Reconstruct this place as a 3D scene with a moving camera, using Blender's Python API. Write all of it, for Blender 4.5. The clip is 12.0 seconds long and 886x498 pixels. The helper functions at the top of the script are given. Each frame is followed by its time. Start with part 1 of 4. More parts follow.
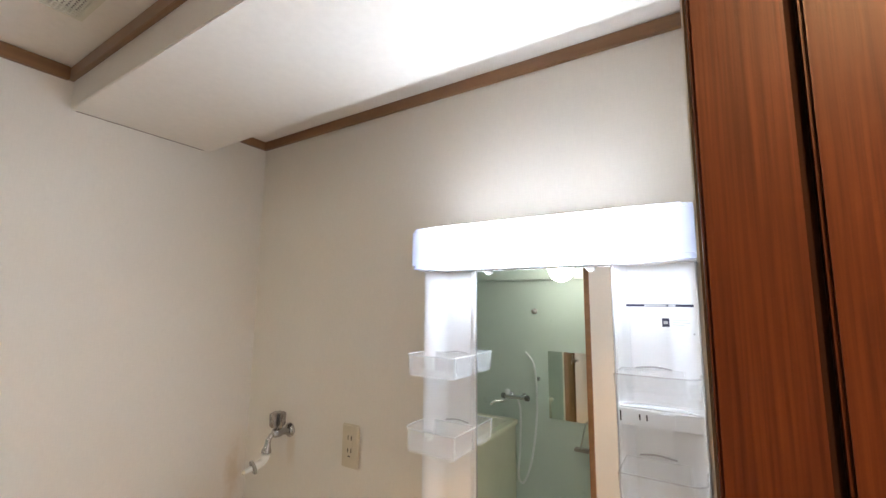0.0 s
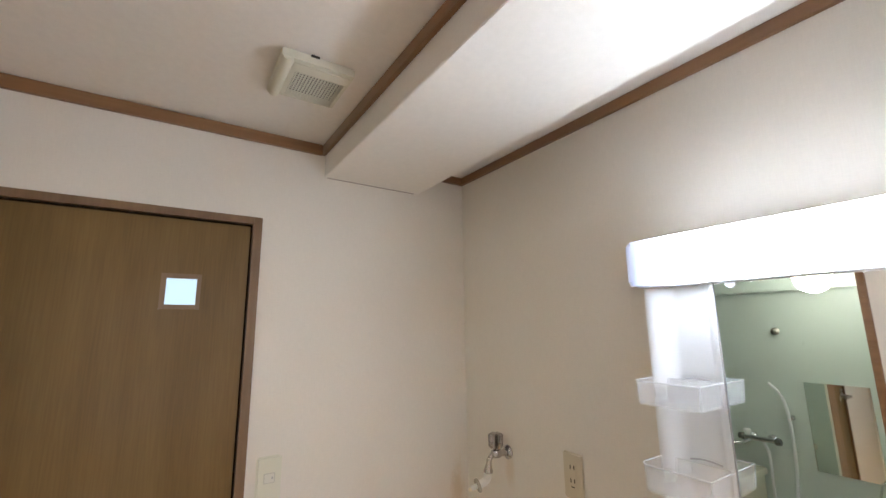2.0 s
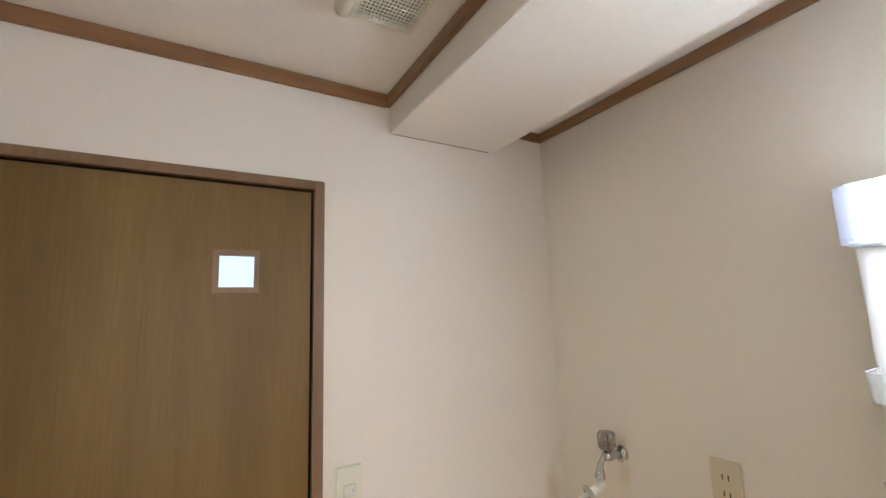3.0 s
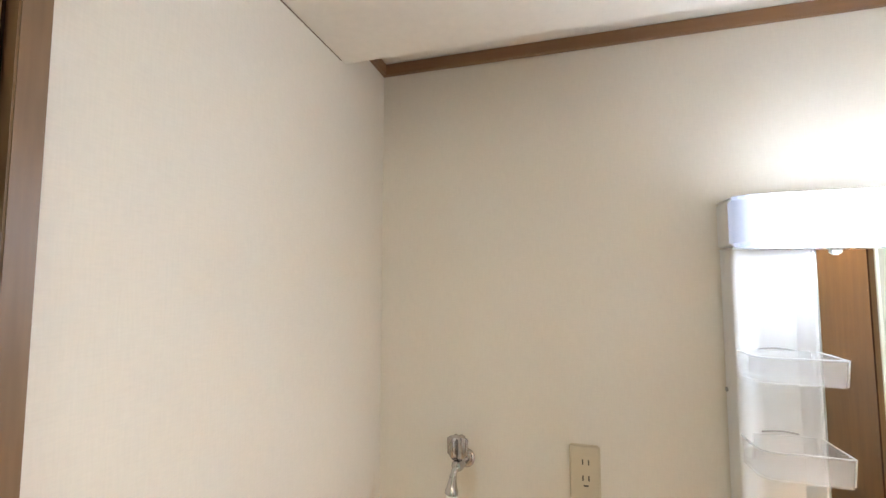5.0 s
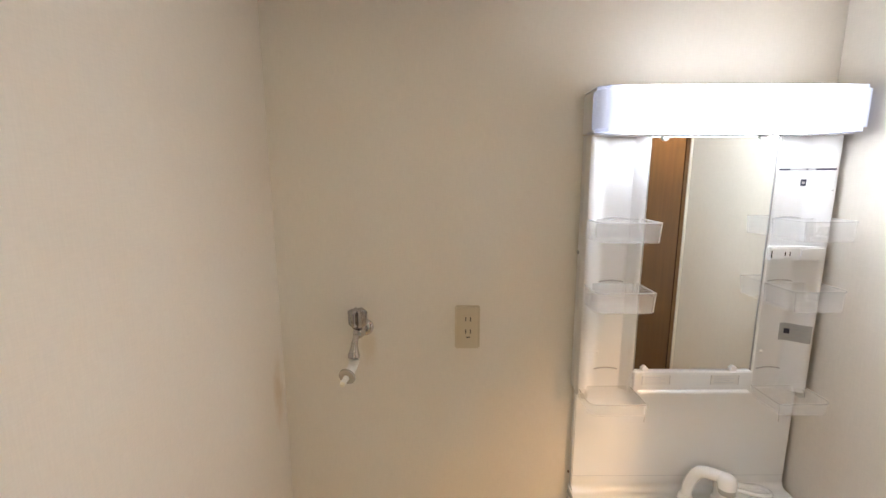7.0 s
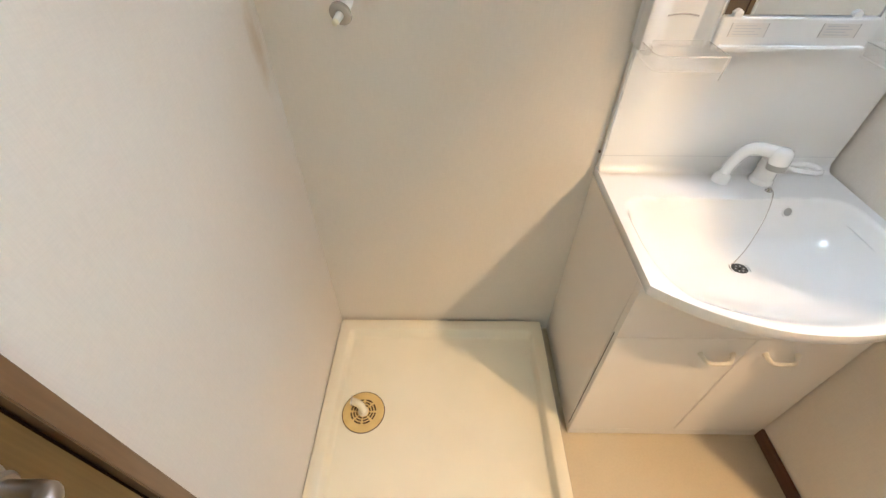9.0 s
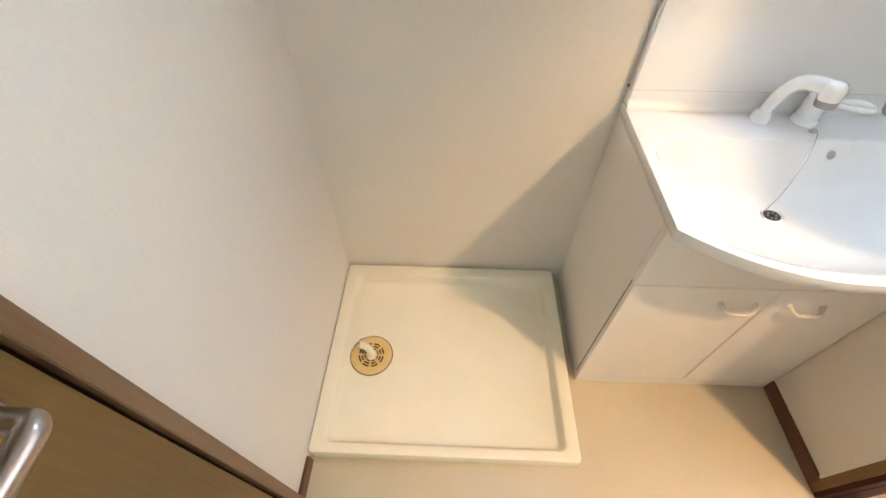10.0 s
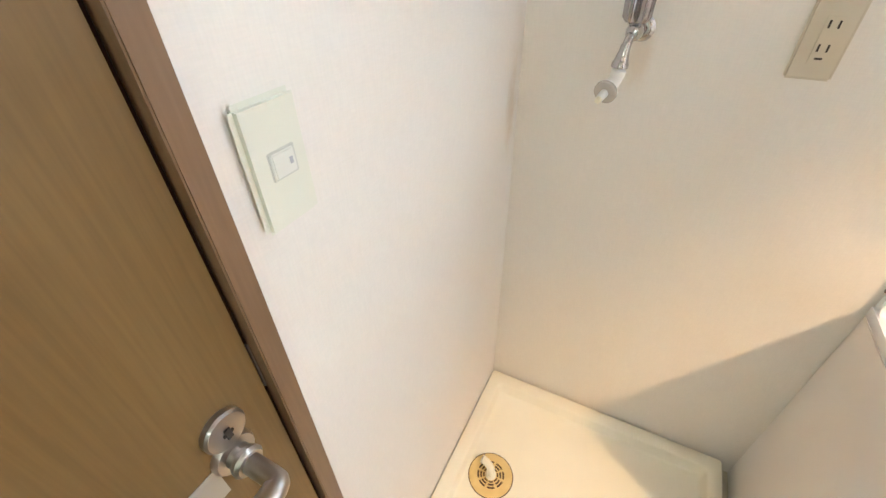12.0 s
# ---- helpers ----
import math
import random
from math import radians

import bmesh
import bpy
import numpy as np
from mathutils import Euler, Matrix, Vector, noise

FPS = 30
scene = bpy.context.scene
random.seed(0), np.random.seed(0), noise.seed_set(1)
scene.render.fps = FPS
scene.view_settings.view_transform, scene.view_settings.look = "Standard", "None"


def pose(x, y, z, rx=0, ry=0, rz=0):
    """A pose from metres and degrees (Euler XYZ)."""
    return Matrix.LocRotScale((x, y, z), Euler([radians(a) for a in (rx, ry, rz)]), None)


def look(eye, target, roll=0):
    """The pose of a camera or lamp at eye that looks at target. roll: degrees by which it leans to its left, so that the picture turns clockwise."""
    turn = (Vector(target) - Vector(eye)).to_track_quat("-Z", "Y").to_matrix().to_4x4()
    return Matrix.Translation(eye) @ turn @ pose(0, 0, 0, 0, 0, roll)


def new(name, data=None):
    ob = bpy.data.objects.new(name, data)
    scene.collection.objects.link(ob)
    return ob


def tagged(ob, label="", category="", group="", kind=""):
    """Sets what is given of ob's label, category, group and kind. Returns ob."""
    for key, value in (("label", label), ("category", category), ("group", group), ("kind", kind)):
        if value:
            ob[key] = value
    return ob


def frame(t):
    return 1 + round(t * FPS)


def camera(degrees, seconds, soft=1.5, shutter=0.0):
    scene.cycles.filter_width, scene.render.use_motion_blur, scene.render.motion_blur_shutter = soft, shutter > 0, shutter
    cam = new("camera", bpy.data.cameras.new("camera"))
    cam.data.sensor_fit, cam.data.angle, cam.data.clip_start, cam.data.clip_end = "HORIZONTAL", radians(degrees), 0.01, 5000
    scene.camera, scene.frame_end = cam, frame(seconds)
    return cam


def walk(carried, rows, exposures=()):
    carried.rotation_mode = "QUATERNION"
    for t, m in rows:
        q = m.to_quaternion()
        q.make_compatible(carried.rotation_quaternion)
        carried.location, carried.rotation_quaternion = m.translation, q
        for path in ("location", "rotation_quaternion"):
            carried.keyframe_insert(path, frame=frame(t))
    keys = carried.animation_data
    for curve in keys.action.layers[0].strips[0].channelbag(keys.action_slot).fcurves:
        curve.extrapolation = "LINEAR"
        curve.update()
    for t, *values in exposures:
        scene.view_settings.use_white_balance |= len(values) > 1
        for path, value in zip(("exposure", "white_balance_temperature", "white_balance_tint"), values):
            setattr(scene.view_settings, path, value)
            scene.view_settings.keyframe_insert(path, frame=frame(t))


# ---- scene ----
cam = camera(93.8, 12.0)
PATH = [
    (0, (1.339, -0.899, 1.573), (0.285, 0.782, 1.83), 0.5),
    (0.5, (1.346, -0.892, 1.582), (0.198, 0.696, 1.968), 0.8),
    (1, (1.344, -0.886, 1.575), (0.037, 0.564, 1.997), 0.7),
    (1.5, (1.332, -0.91, 1.573), (-0.181, 0.336, 1.971), 0.1),
    (2, (1.29, -0.94, 1.571), (-0.355, 0.138, 1.936), -0.7),
    (2.5, (1.158, -0.974, 1.571), (-0.565, -0.015, 1.904), -1.5),
    (2.7, (1.095, -0.988, 1.571), (-0.637, -0.037, 1.883), -1.7),
    (4.3, (0.597, -0.949, 1.583), (-0.493, 0.72, 1.746), -1.1),
    (4.5, (0.54, -0.953, 1.584), (-0.383, 0.815, 1.741), -0.7),
    (5, (0.437, -0.979, 1.592), (-0.103, 0.942, 1.735), -0.0),
    (5.5, (0.39, -1.029, 1.603), (0.172, 0.956, 1.721), 0.2),
    (6, (0.414, -1.044, 1.58), (0.348, 0.953, 1.680), 0.2),
    (6.5, (0.42, -1.041, 1.586), (0.42, 0.957, 1.511), 0.0),
    (7, (0.418, -1.023, 1.554), (0.42, 0.948, 1.217), -0.2),
    (7.5, (0.405, -0.991, 1.494), (0.413, 0.901, 0.846), -0.1),
    (7.7, (0.404, -0.982, 1.462), (0.4, 0.864, 0.691), -0.0),
    (9.3, (0.377, -0.908, 1.277), (0.366, 0.448, -0.193), 0.3),
    (9.5, (0.378, -0.905, 1.263), (0.362, 0.411, -0.243), 0.2),
    (10, (0.371, -0.904, 1.251), (0.328, 0.364, -0.295), 0.2),
    (10.5, (0.363, -0.904, 1.253), (0.255, 0.374, -0.28), -0.2),
    (11, (0.334, -0.916, 1.264), (0.084, 0.425, -0.199), -1.0),
    (11.5, (0.3, -0.925, 1.294), (-0.155, 0.466, -0.069), -1.2),
    (12, (0.28, -0.897, 1.326), (-0.461, 0.497, 0.098), -1.4),
]
EXPOSURES = [(0, 1.12, 5950, 11), (1.5, 1.0, 6000, 11), (2.5, 1.12, 5950, 10), (4.5, 1.68, 5950, 8), (5.5, 1.42, 6000, 9), (6.5, 1.2, 6250, 12), (7.5, 1.1, 6450, 12),
             (9.3, 1.58, 5450, 6), (10.5, 1.64, 5400, 6), (12, 1.92, 5400, 7)]
walk(cam, [(t, look(e, a, r)) for t, e, a, r in PATH], EXPOSURES)

# ---- world and lamps ----
world = bpy.data.worlds.new("sky")
scene.world = world
world.use_nodes = True
sky = world.node_tree.nodes.new("ShaderNodeTexSky")
sky.sky_type, sky.sun_disc, sky.sun_elevation, sky.sun_rotation = "NISHITA", False, radians(35), radians(200)
world.node_tree.links.new(sky.outputs[0], world.node_tree.nodes["Background"].inputs[0])
world.node_tree.nodes["Background"].inputs[1].default_value = 0.1

TUBE_GLOW = 16.0       # vanity lamp cover
HALL_LAMP_WATTS = 43.0
HALL_FILL_WATTS = 5.0
BATH_GLOW = 15.0


def lamp(name, kind, energy, color, place, size, turn=(0, 0, 0)):
    data = bpy.data.lights.new(name, kind)
    data.energy, data.color = energy, color
    if kind == "AREA":
        data.size = size
    else:
        data.shadow_soft_size = size
    ob = new(name, data)
    ob.matrix_world = pose(*place, *turn)
    return ob


# ceiling bulb of the hallway, just outside the entrance
lamp("hall_bulb", "POINT", HALL_LAMP_WATTS, (1.0, 0.60, 0.28), (1.66, -1.18, 2.185), 0.045)

# neutral fill light added on the hallway side, source unseen
fill = lamp("hall_fill_light", "AREA", HALL_FILL_WATTS, (1.0, 0.98, 0.95), (2.49, -1.0, 1.35), 1.0, (0, 90, 0))
fill.data.shape, fill.data.size, fill.data.size_y = "RECTANGLE", 1.3, 1.1

# ---- materials ----


def material(name, color, rough=0.5, metal=0.0, var=0.06, scale=(6, 6, 6), bump=0.0, bscale=(80, 80, 80), coat=0.0,
             grain=None, fine=0.0):
    """Principled surface with colour variation at two scales, roughness variation and fine relief."""
    m = bpy.data.materials.new(name)
    m.use_nodes = True
    nt = m.node_tree
    N, L = nt.nodes, nt.links
    p = N["Principled BSDF"]
    p.inputs["Roughness"].default_value = rough
    p.inputs["Metallic"].default_value = metal
    p.inputs["Coat Weight"].default_value = coat
    p.inputs["Coat Roughness"].default_value = 0.12
    tc = N.new("ShaderNodeTexCoord")

    def noise_at(s, detail=4.0):
        mp = N.new("ShaderNodeMapping")
        mp.inputs["Scale"].default_value = s
        L.new(tc.outputs["Object"], mp.inputs["Vector"])
        n = N.new("ShaderNodeTexNoise")
        n.inputs["Scale"].default_value = 1.0
        n.inputs["Detail"].default_value = detail
        L.new(mp.outputs[0], n.inputs["Vector"])
        return n.outputs["Fac"]

    ramp = N.new("ShaderNodeValToRGB")
    ramp.color_ramp.elements[0].position, ramp.color_ramp.elements[1].position = 0.3, 0.7
    lo = grain or tuple(max(0.0, c * (1 - 2 * var)) for c in color)
    ramp.color_ramp.elements[0].color = (*lo, 1)
    ramp.color_ramp.elements[1].color = (*color, 1)
    L.new(noise_at(scale), ramp.inputs[0])
    col = ramp.outputs[0]
    if fine:
        mix = N.new("ShaderNodeMix")
        mix.data_type, mix.blend_type = "RGBA", "MULTIPLY"
        r2 = N.new("ShaderNodeValToRGB")
        r2.color_ramp.elements[0].position, r2.color_ramp.elements[1].position = 0.35, 0.65
        r2.color_ramp.elements[0].color = (1 - fine,) * 3 + (1,)
        L.new(noise_at(bscale, 2.0), r2.inputs[0])
        mix.inputs[0].default_value = 1.0
        L.new(col, mix.inputs[6])
        L.new(r2.outputs[0], mix.inputs[7])
        col = mix.outputs[2]
    L.new(col, p.inputs["Base Color"])
    rr = N.new("ShaderNodeMapRange")
    rr.inputs["To Min"].default_value, rr.inputs["To Max"].default_value = rough * 0.8, min(1, rough * 1.2)
    L.new(noise_at((9, 9, 9)), rr.inputs[0])
    L.new(rr.outputs[0], p.inputs["Roughness"])
    if bump:
        b = N.new("ShaderNodeBump")
        b.inputs["Strength"].default_value, b.inputs["Distance"].default_value = bump, 0.002
        L.new(noise_at(bscale, 3.0), b.inputs["Height"])
        L.new(b.outputs[0], p.inputs["Normal"])
    return m


def wallpaper(name, color, blotch=0.95, wall_marks=()):
    """Woven vinyl wallpaper: short upright and level threads, faint blotches."""
    m = bpy.data.materials.new(name)
    m.use_nodes = True
    N, L = m.node_tree.nodes, m.node_tree.links
    p = N["Principled BSDF"]
    p.inputs["Roughness"].default_value = 0.52
    tc = N.new("ShaderNodeTexCoord")

    def threads(s, detail=2.0):
        mp = N.new("ShaderNodeMapping")
        mp.inputs["Scale"].default_value = s
        L.new(tc.outputs["Object"], mp.inputs["Vector"])
        n = N.new("ShaderNodeTexNoise")
        n.inputs["Scale"].default_value = 1.0
        n.inputs["Detail"].default_value = detail
        L.new(mp.outputs[0], n.inputs["Vector"])
        return n.outputs["Fac"]

    up, level, blot = threads((420, 420, 34)), threads((60, 60, 420)), threads((2.2, 2.2, 1.6), 5.0)
    add = N.new("ShaderNodeMath")
    add.operation = "ADD"
    L.new(up, add.inputs[0])
    L.new(level, add.inputs[1])
    ramp = N.new("ShaderNodeValToRGB")
    ramp.color_ramp.elements[0].position, ramp.color_ramp.elements[1].position = 0.36, 0.64
    ramp.color_ramp.elements[0].color = (*[c * 0.97 for c in color], 1)
    ramp.color_ramp.elements[1].color = (*[min(1, c * 1.022) for c in color], 1)
    half = N.new("ShaderNodeMath")
    half.operation = "MULTIPLY"
    half.inputs[1].default_value = 0.5
    L.new(add.outputs[0], half.inputs[0])
    L.new(half.outputs[0], ramp.inputs[0])
    r2 = N.new("ShaderNodeValToRGB")
    r2.color_ramp.elements[0].position, r2.color_ramp.elements[1].position = 0.3, 0.7
    r2.color_ramp.elements[0].color = (blotch, blotch - 0.01, blotch - 0.025, 1)
    L.new(blot, r2.inputs[0])
    mix = N.new("ShaderNodeMix")
    mix.data_type, mix.blend_type = "RGBA", "MULTIPLY"
    mix.inputs[0].default_value = 1.0
    L.new(ramp.outputs[0], mix.inputs[6])
    L.new(r2.outputs[0], mix.inputs[7])
    last = mix.outputs[2]
    for place, size, tone in wall_marks:
        # uneven oval: a stain at the corner, a darker mark behind the tap
        mp, ln, ns = N.new("ShaderNodeMapping"), N.new("ShaderNodeVectorMath"), N.new("ShaderNodeMath")
        mp.inputs["Scale"].default_value = [1 / q for q in size]
        mp.inputs["Location"].default_value = [-a / q for a, q in zip(place, size)]
        ln.operation, ns.operation = "LENGTH", "ADD"
        L.new(tc.outputs["Object"], mp.inputs["Vector"])
        L.new(mp.outputs[0], ln.inputs[0])
        L.new(ln.outputs["Value"], ns.inputs[0])
        L.new(threads((50, 50, 26), 3.0), ns.inputs[1])
        fall = N.new("ShaderNodeMapRange")
        fall.interpolation_type = "SMOOTHSTEP"
        fall.inputs["From Min"].default_value, fall.inputs["From Max"].default_value = 0.6, 1.5
        fall.inputs["To Min"].default_value, fall.inputs["To Max"].default_value = 1.0, 0.0
        L.new(ns.outputs[0], fall.inputs[0])
        st = N.new("ShaderNodeMix")
        st.data_type, st.blend_type = "RGBA", "MULTIPLY"
        L.new(fall.outputs[0], st.inputs[0])
        L.new(last, st.inputs[6])
        st.inputs[7].default_value = (*tone, 1)
        last = st.outputs[2]
    L.new(last, p.inputs["Base Color"])
    b = N.new("ShaderNodeBump")
    b.inputs["Strength"].default_value, b.inputs["Distance"].default_value = 0.10, 0.0012
    L.new(half.outputs[0], b.inputs["Height"])
    L.new(b.outputs[0], p.inputs["Normal"])
    return m


def glowing(name, color, strength, ends=None):
    """A lit lamp cover. ends: (x of the middle, half length of the tube, half length of the cover)."""
    m = bpy.data.materials.new(name)
    m.use_nodes = True
    N, L = m.node_tree.nodes, m.node_tree.links
    p = N["Principled BSDF"]
    p.inputs["Base Color"].default_value = (0.62, 0.66, 0.75, 1)
    p.inputs["Roughness"].default_value = 0.25
    p.inputs["Emission Color"].default_value = (*color, 1)
    p.inputs["Emission Strength"].default_value = strength
    if ends:
        mid, tube, cover = ends
        tc, sep = N.new("ShaderNodeTexCoord"), N.new("ShaderNodeSeparateXYZ")
        L.new(tc.outputs["Object"], sep.inputs[0])
        off, ab, rng = N.new("ShaderNodeMath"), N.new("ShaderNodeMath"), N.new("ShaderNodeMapRange")
        off.operation, ab.operation, rng.interpolation_type = "SUBTRACT", "ABSOLUTE", "SMOOTHSTEP"
        off.inputs[1].default_value = mid
        L.new(sep.outputs[0], off.inputs[0])
        L.new(off.outputs[0], ab.inputs[0])
        L.new(ab.outputs[0], rng.inputs[0])
        rng.inputs["From Min"].default_value, rng.inputs["From Max"].default_value = tube, cover
        rng.interpolation_type = "LINEAR"
        fade, full = N.new("ShaderNodeMath"), N.new("ShaderNodeMath")
        fade.operation, full.operation = "POWER", "MULTIPLY"
        fade.inputs[0].default_value, full.inputs[1].default_value = 0.009, strength
        L.new(rng.outputs[0], fade.inputs[1])
        L.new(fade.outputs[0], full.inputs[0])
        L.new(full.outputs[0], p.inputs["Emission Strength"])
        ramp = N.new("ShaderNodeMix")
        ramp.data_type = "RGBA"
        r0 = N.new("ShaderNodeMapRange")
        r0.inputs["From Min"].default_value, r0.inputs["From Max"].default_value = tube, cover
        L.new(ab.outputs[0], r0.inputs[0])
        L.new(r0.outputs[0], ramp.inputs[0])
        ramp.inputs[6].default_value = (*color, 1)
        ramp.inputs[7].default_value = (0.58, 0.68, 1.0, 1)
        L.new(ramp.outputs[2], p.inputs["Emission Color"])
    return m


def clear_plastic(name, color, alpha, rough):
    m = bpy.data.materials.new(name)
    m.use_nodes = True
    p = m.node_tree.nodes["Principled BSDF"]
    p.inputs["Base Color"].default_value = (*color, 1)
    p.inputs["Alpha"].default_value = alpha
    p.inputs["Roughness"].default_value = rough
    return m


WALLPAPER = wallpaper("cream_woven_wallpaper", (0.765, 0.714, 0.643), 0.95, [((0, -0.045, 1.02), (0.06, 0.036, 0.12), (0.88, 0.80, 0.70)),
                                                                           ((0.225, 0, 1.13), (0.032, 0.02, 0.085), (0.92, 0.86, 0.77))])
CEILING = wallpaper("ceiling_paper", (0.81, 0.765, 0.71), 0.975)
FLOOR = material("beige_vinyl", (0.56, 0.480, 0.340), 0.36, var=0.05, scale=(3, 3, 3), bump=0.1, bscale=(160, 160, 160), fine=0.04)
TRIM = material("brown_trim", (0.27, 0.137, 0.056), 0.34, coat=0.5, grain=(0.20, 0.096, 0.038), scale=(3, 3, 40), bump=0.1, bscale=(30, 30, 300))
DARK_WOOD = material("varnished_red_brown_wood", (0.052, 0.0142, 0.0036), 0.42, grain=(0.030, 0.0074, 0.0018), scale=(380, 380, 5), bump=0.06,
                     bscale=(700, 700, 16), coat=0.0, fine=0.3)
DARK_WOOD.node_tree.nodes["Principled BSDF"].inputs["Specular IOR Level"].default_value = 0.12
LEAF_WOOD = material("dark_varnished_door_wood", (0.060, 0.034, 0.0082), 0.5, grain=(0.046, 0.026, 0.006), scale=(60, 60, 2.5), bump=0.06,
                     bscale=(400, 400, 10), coat=0.1, fine=0.12)
# pale colour paints the lamplight caught on the casing's edge
EDGE_LIT = material("lamp_lit_edge", (0.76, 0.71, 0.62), 0.35, grain=(0.70, 0.64, 0.54), scale=(20, 20, 3))
DARK_BASE = material("dark_brown_baseboard", (0.15, 0.068, 0.034), 0.4, grain=(0.10, 0.045, 0.022), scale=(6, 12, 60), bump=0.1)
DOOR_WOOD = material("printed_oak_door", (0.185, 0.110, 0.036), 0.42, grain=(0.148, 0.084, 0.025), scale=(14, 14, 1.6), bump=0.08,
                     bscale=(220, 220, 9), fine=0.12)
DOOR_WOOD.node_tree.nodes["Principled BSDF"].inputs["Specular IOR Level"].default_value = 0.3
FRAME_WOOD = material("printed_oak_frame", (0.22, 0.130, 0.066), 0.4, grain=(0.18, 0.103, 0.049), scale=(30, 30, 4), bump=0.08, bscale=(200, 200, 12), fine=0.1)
# near-black filler that paints the shade inside gaps and the vent
GAP = material("near_black_gap_shade", (0.013, 0.0055, 0.003), 1.0, var=0.1)
GAP.node_tree.nodes["Principled BSDF"].inputs["Specular IOR Level"].default_value = 0.05
TRAY = material("cream_glossy_tray", (0.86, 0.79, 0.62), 0.10, var=0.03, scale=(5, 5, 5), coat=0.3)
DRAIN = material("yellowed_drain_plastic", (0.74, 0.55, 0.22), 0.3, grain=(0.66, 0.47, 0.17), scale=(30, 30, 30))
DRAIN_DARK = material("dark_drain_hole", (0.09, 0.04, 0.012), 0.6, var=0.2)
ELBOW = material("ivory_elbow_plastic", (0.80, 0.73, 0.55), 0.3, var=0.05)
LAMINATE = material("warm_white_laminate", (0.84, 0.80, 0.75), 0.35, var=0.02, scale=(4, 4, 4), bump=0.03, bscale=(60, 60, 60))
HANDLE_PLASTIC = material("ivory_handle", (0.76, 0.70, 0.60), 0.35, var=0.04)
CERAMIC = material("white_basin_resin", (0.86, 0.865, 0.87), 0.1, var=0.015, scale=(4, 4, 4), coat=0.4)
PLASTIC = material("white_plastic", (0.78, 0.785, 0.795), 0.3, var=0.02, scale=(5, 5, 5))
PLATE = material("ivory_wall_plate", (0.60, 0.52, 0.385), 0.35, var=0.03)
SWITCH = material("pale_green_ivory_plate", (0.72, 0.70, 0.58), 0.35, var=0.03)
SWITCH_EDGE = material("greyed_ivory_outline", (0.56, 0.545, 0.47), 0.4, var=0.03)
SWITCH_BTN = material("pale_switch_button", (0.71, 0.69, 0.61), 0.3, var=0.03)
SLOT = material("dark_slot", (0.03, 0.022, 0.015), 0.6, var=0.1)
LINE = material("grey_print", (0.42, 0.41, 0.42), 0.5, var=0.05)
INK = material("dark_blue_print", (0.025, 0.028, 0.06), 0.45, var=0.05)
PALE_INK = material("pale_print", (0.60, 0.61, 0.65), 0.5, var=0.05)
LABEL = material("silver_label", (0.42, 0.43, 0.45), 0.35, 0.4, var=0.06, scale=(40, 40, 40))
FILM = material("greyed_label_film", (0.50, 0.455, 0.39), 0.35, var=0.04)
PAPER = material("white_label", (0.74, 0.73, 0.72), 0.5, var=0.03)
CHROME = material("chrome", (0.78, 0.78, 0.79), 0.12, 1.0, var=0.03)
TAP_CHROME = material("dull_chrome", (0.52, 0.50, 0.49), 0.11, 1.0, var=0.08, scale=(50, 50, 50))
CROWN_CHROME = material("smoked_chrome", (0.45, 0.43, 0.43), 0.16, 1.0, var=0.15, scale=(60, 60, 60))
NICKEL = material("satin_nickel", (0.44, 0.40, 0.365), 0.34, 1.0, var=0.06, scale=(20, 20, 20), bump=0.04, bscale=(300, 300, 300))
GREY = material("grey_aerator", (0.36, 0.36, 0.36), 0.35, var=0.05)
RUBBER = material("dark_drain_plug", (0.03, 0.03, 0.03), 0.4, var=0.2)
VENT = material("ivory_vent_plastic", (0.70, 0.67, 0.55), 0.4, var=0.03)
MIRROR = material("mirror_silver", (0.87, 0.89, 0.87), 0.012, 1.0, var=0.0)
FROST = clear_plastic("frosted_shelf_plastic", (0.86, 0.87, 0.88), 0.20, 0.2)
FROST_EDGE = clear_plastic("frosted_plastic_edge", (0.88, 0.89, 0.90), 0.6, 0.2)
NOZZLE = clear_plastic("milky_nozzle_plastic", (0.80, 0.78, 0.73), 0.92, 0.3)
COLLAR = clear_plastic("smoky_clear_collar", (0.62, 0.56, 0.48), 0.5, 0.25)
FROST_THIN = clear_plastic("clear_shelf_plastic", (0.86, 0.87, 0.88), 0.12, 0.2)
# lighter copy of the casing wood, with room light put into its colour
CASING_LIT = material("casing_wood_lightened", (0.19, 0.098, 0.03), 0.45, grain=(0.155, 0.076, 0.022), scale=(60, 60, 3), fine=0.1, bscale=(400, 400, 10))
BATH_WALL = material("bath_panel", (0.62, 0.685, 0.63), 0.3, var=0.03, scale=(3, 3, 3), bump=0.04, bscale=(90, 90, 90))
BATH_TUB = material("cream_bathtub", (0.78, 0.75, 0.60), 0.18, var=0.03, coat=0.3)
HALL_FLOOR = material("hall_floorboards", (0.30, 0.17, 0.08), 0.35, grain=(0.22, 0.12, 0.05), scale=(4, 60, 4), bump=0.1)
TUBE = glowing("lit_lamp_cover", (0.88, 0.945, 1.0), TUBE_GLOW, (1.042, 0.185, 0.292))
GLOBE = glowing("lit_bath_globe", (1.0, 0.94, 0.76), BATH_GLOW)
BULB = glowing("lit_hall_bulb", (1.0, 0.75, 0.45), 6.0)
DAY = glowing("bright_daylight", (0.68, 0.88, 1.0), 0.55)

# ---- building helpers ----
rest = {}


def thing(name, place, label, category, group="", kind=""):
    ob = new(name)
    ob.location = place
    rest[ob.name] = Matrix.Translation(-Vector(place))
    ob.empty_display_size = 0.05
    return tagged(ob, label, category, group, kind)


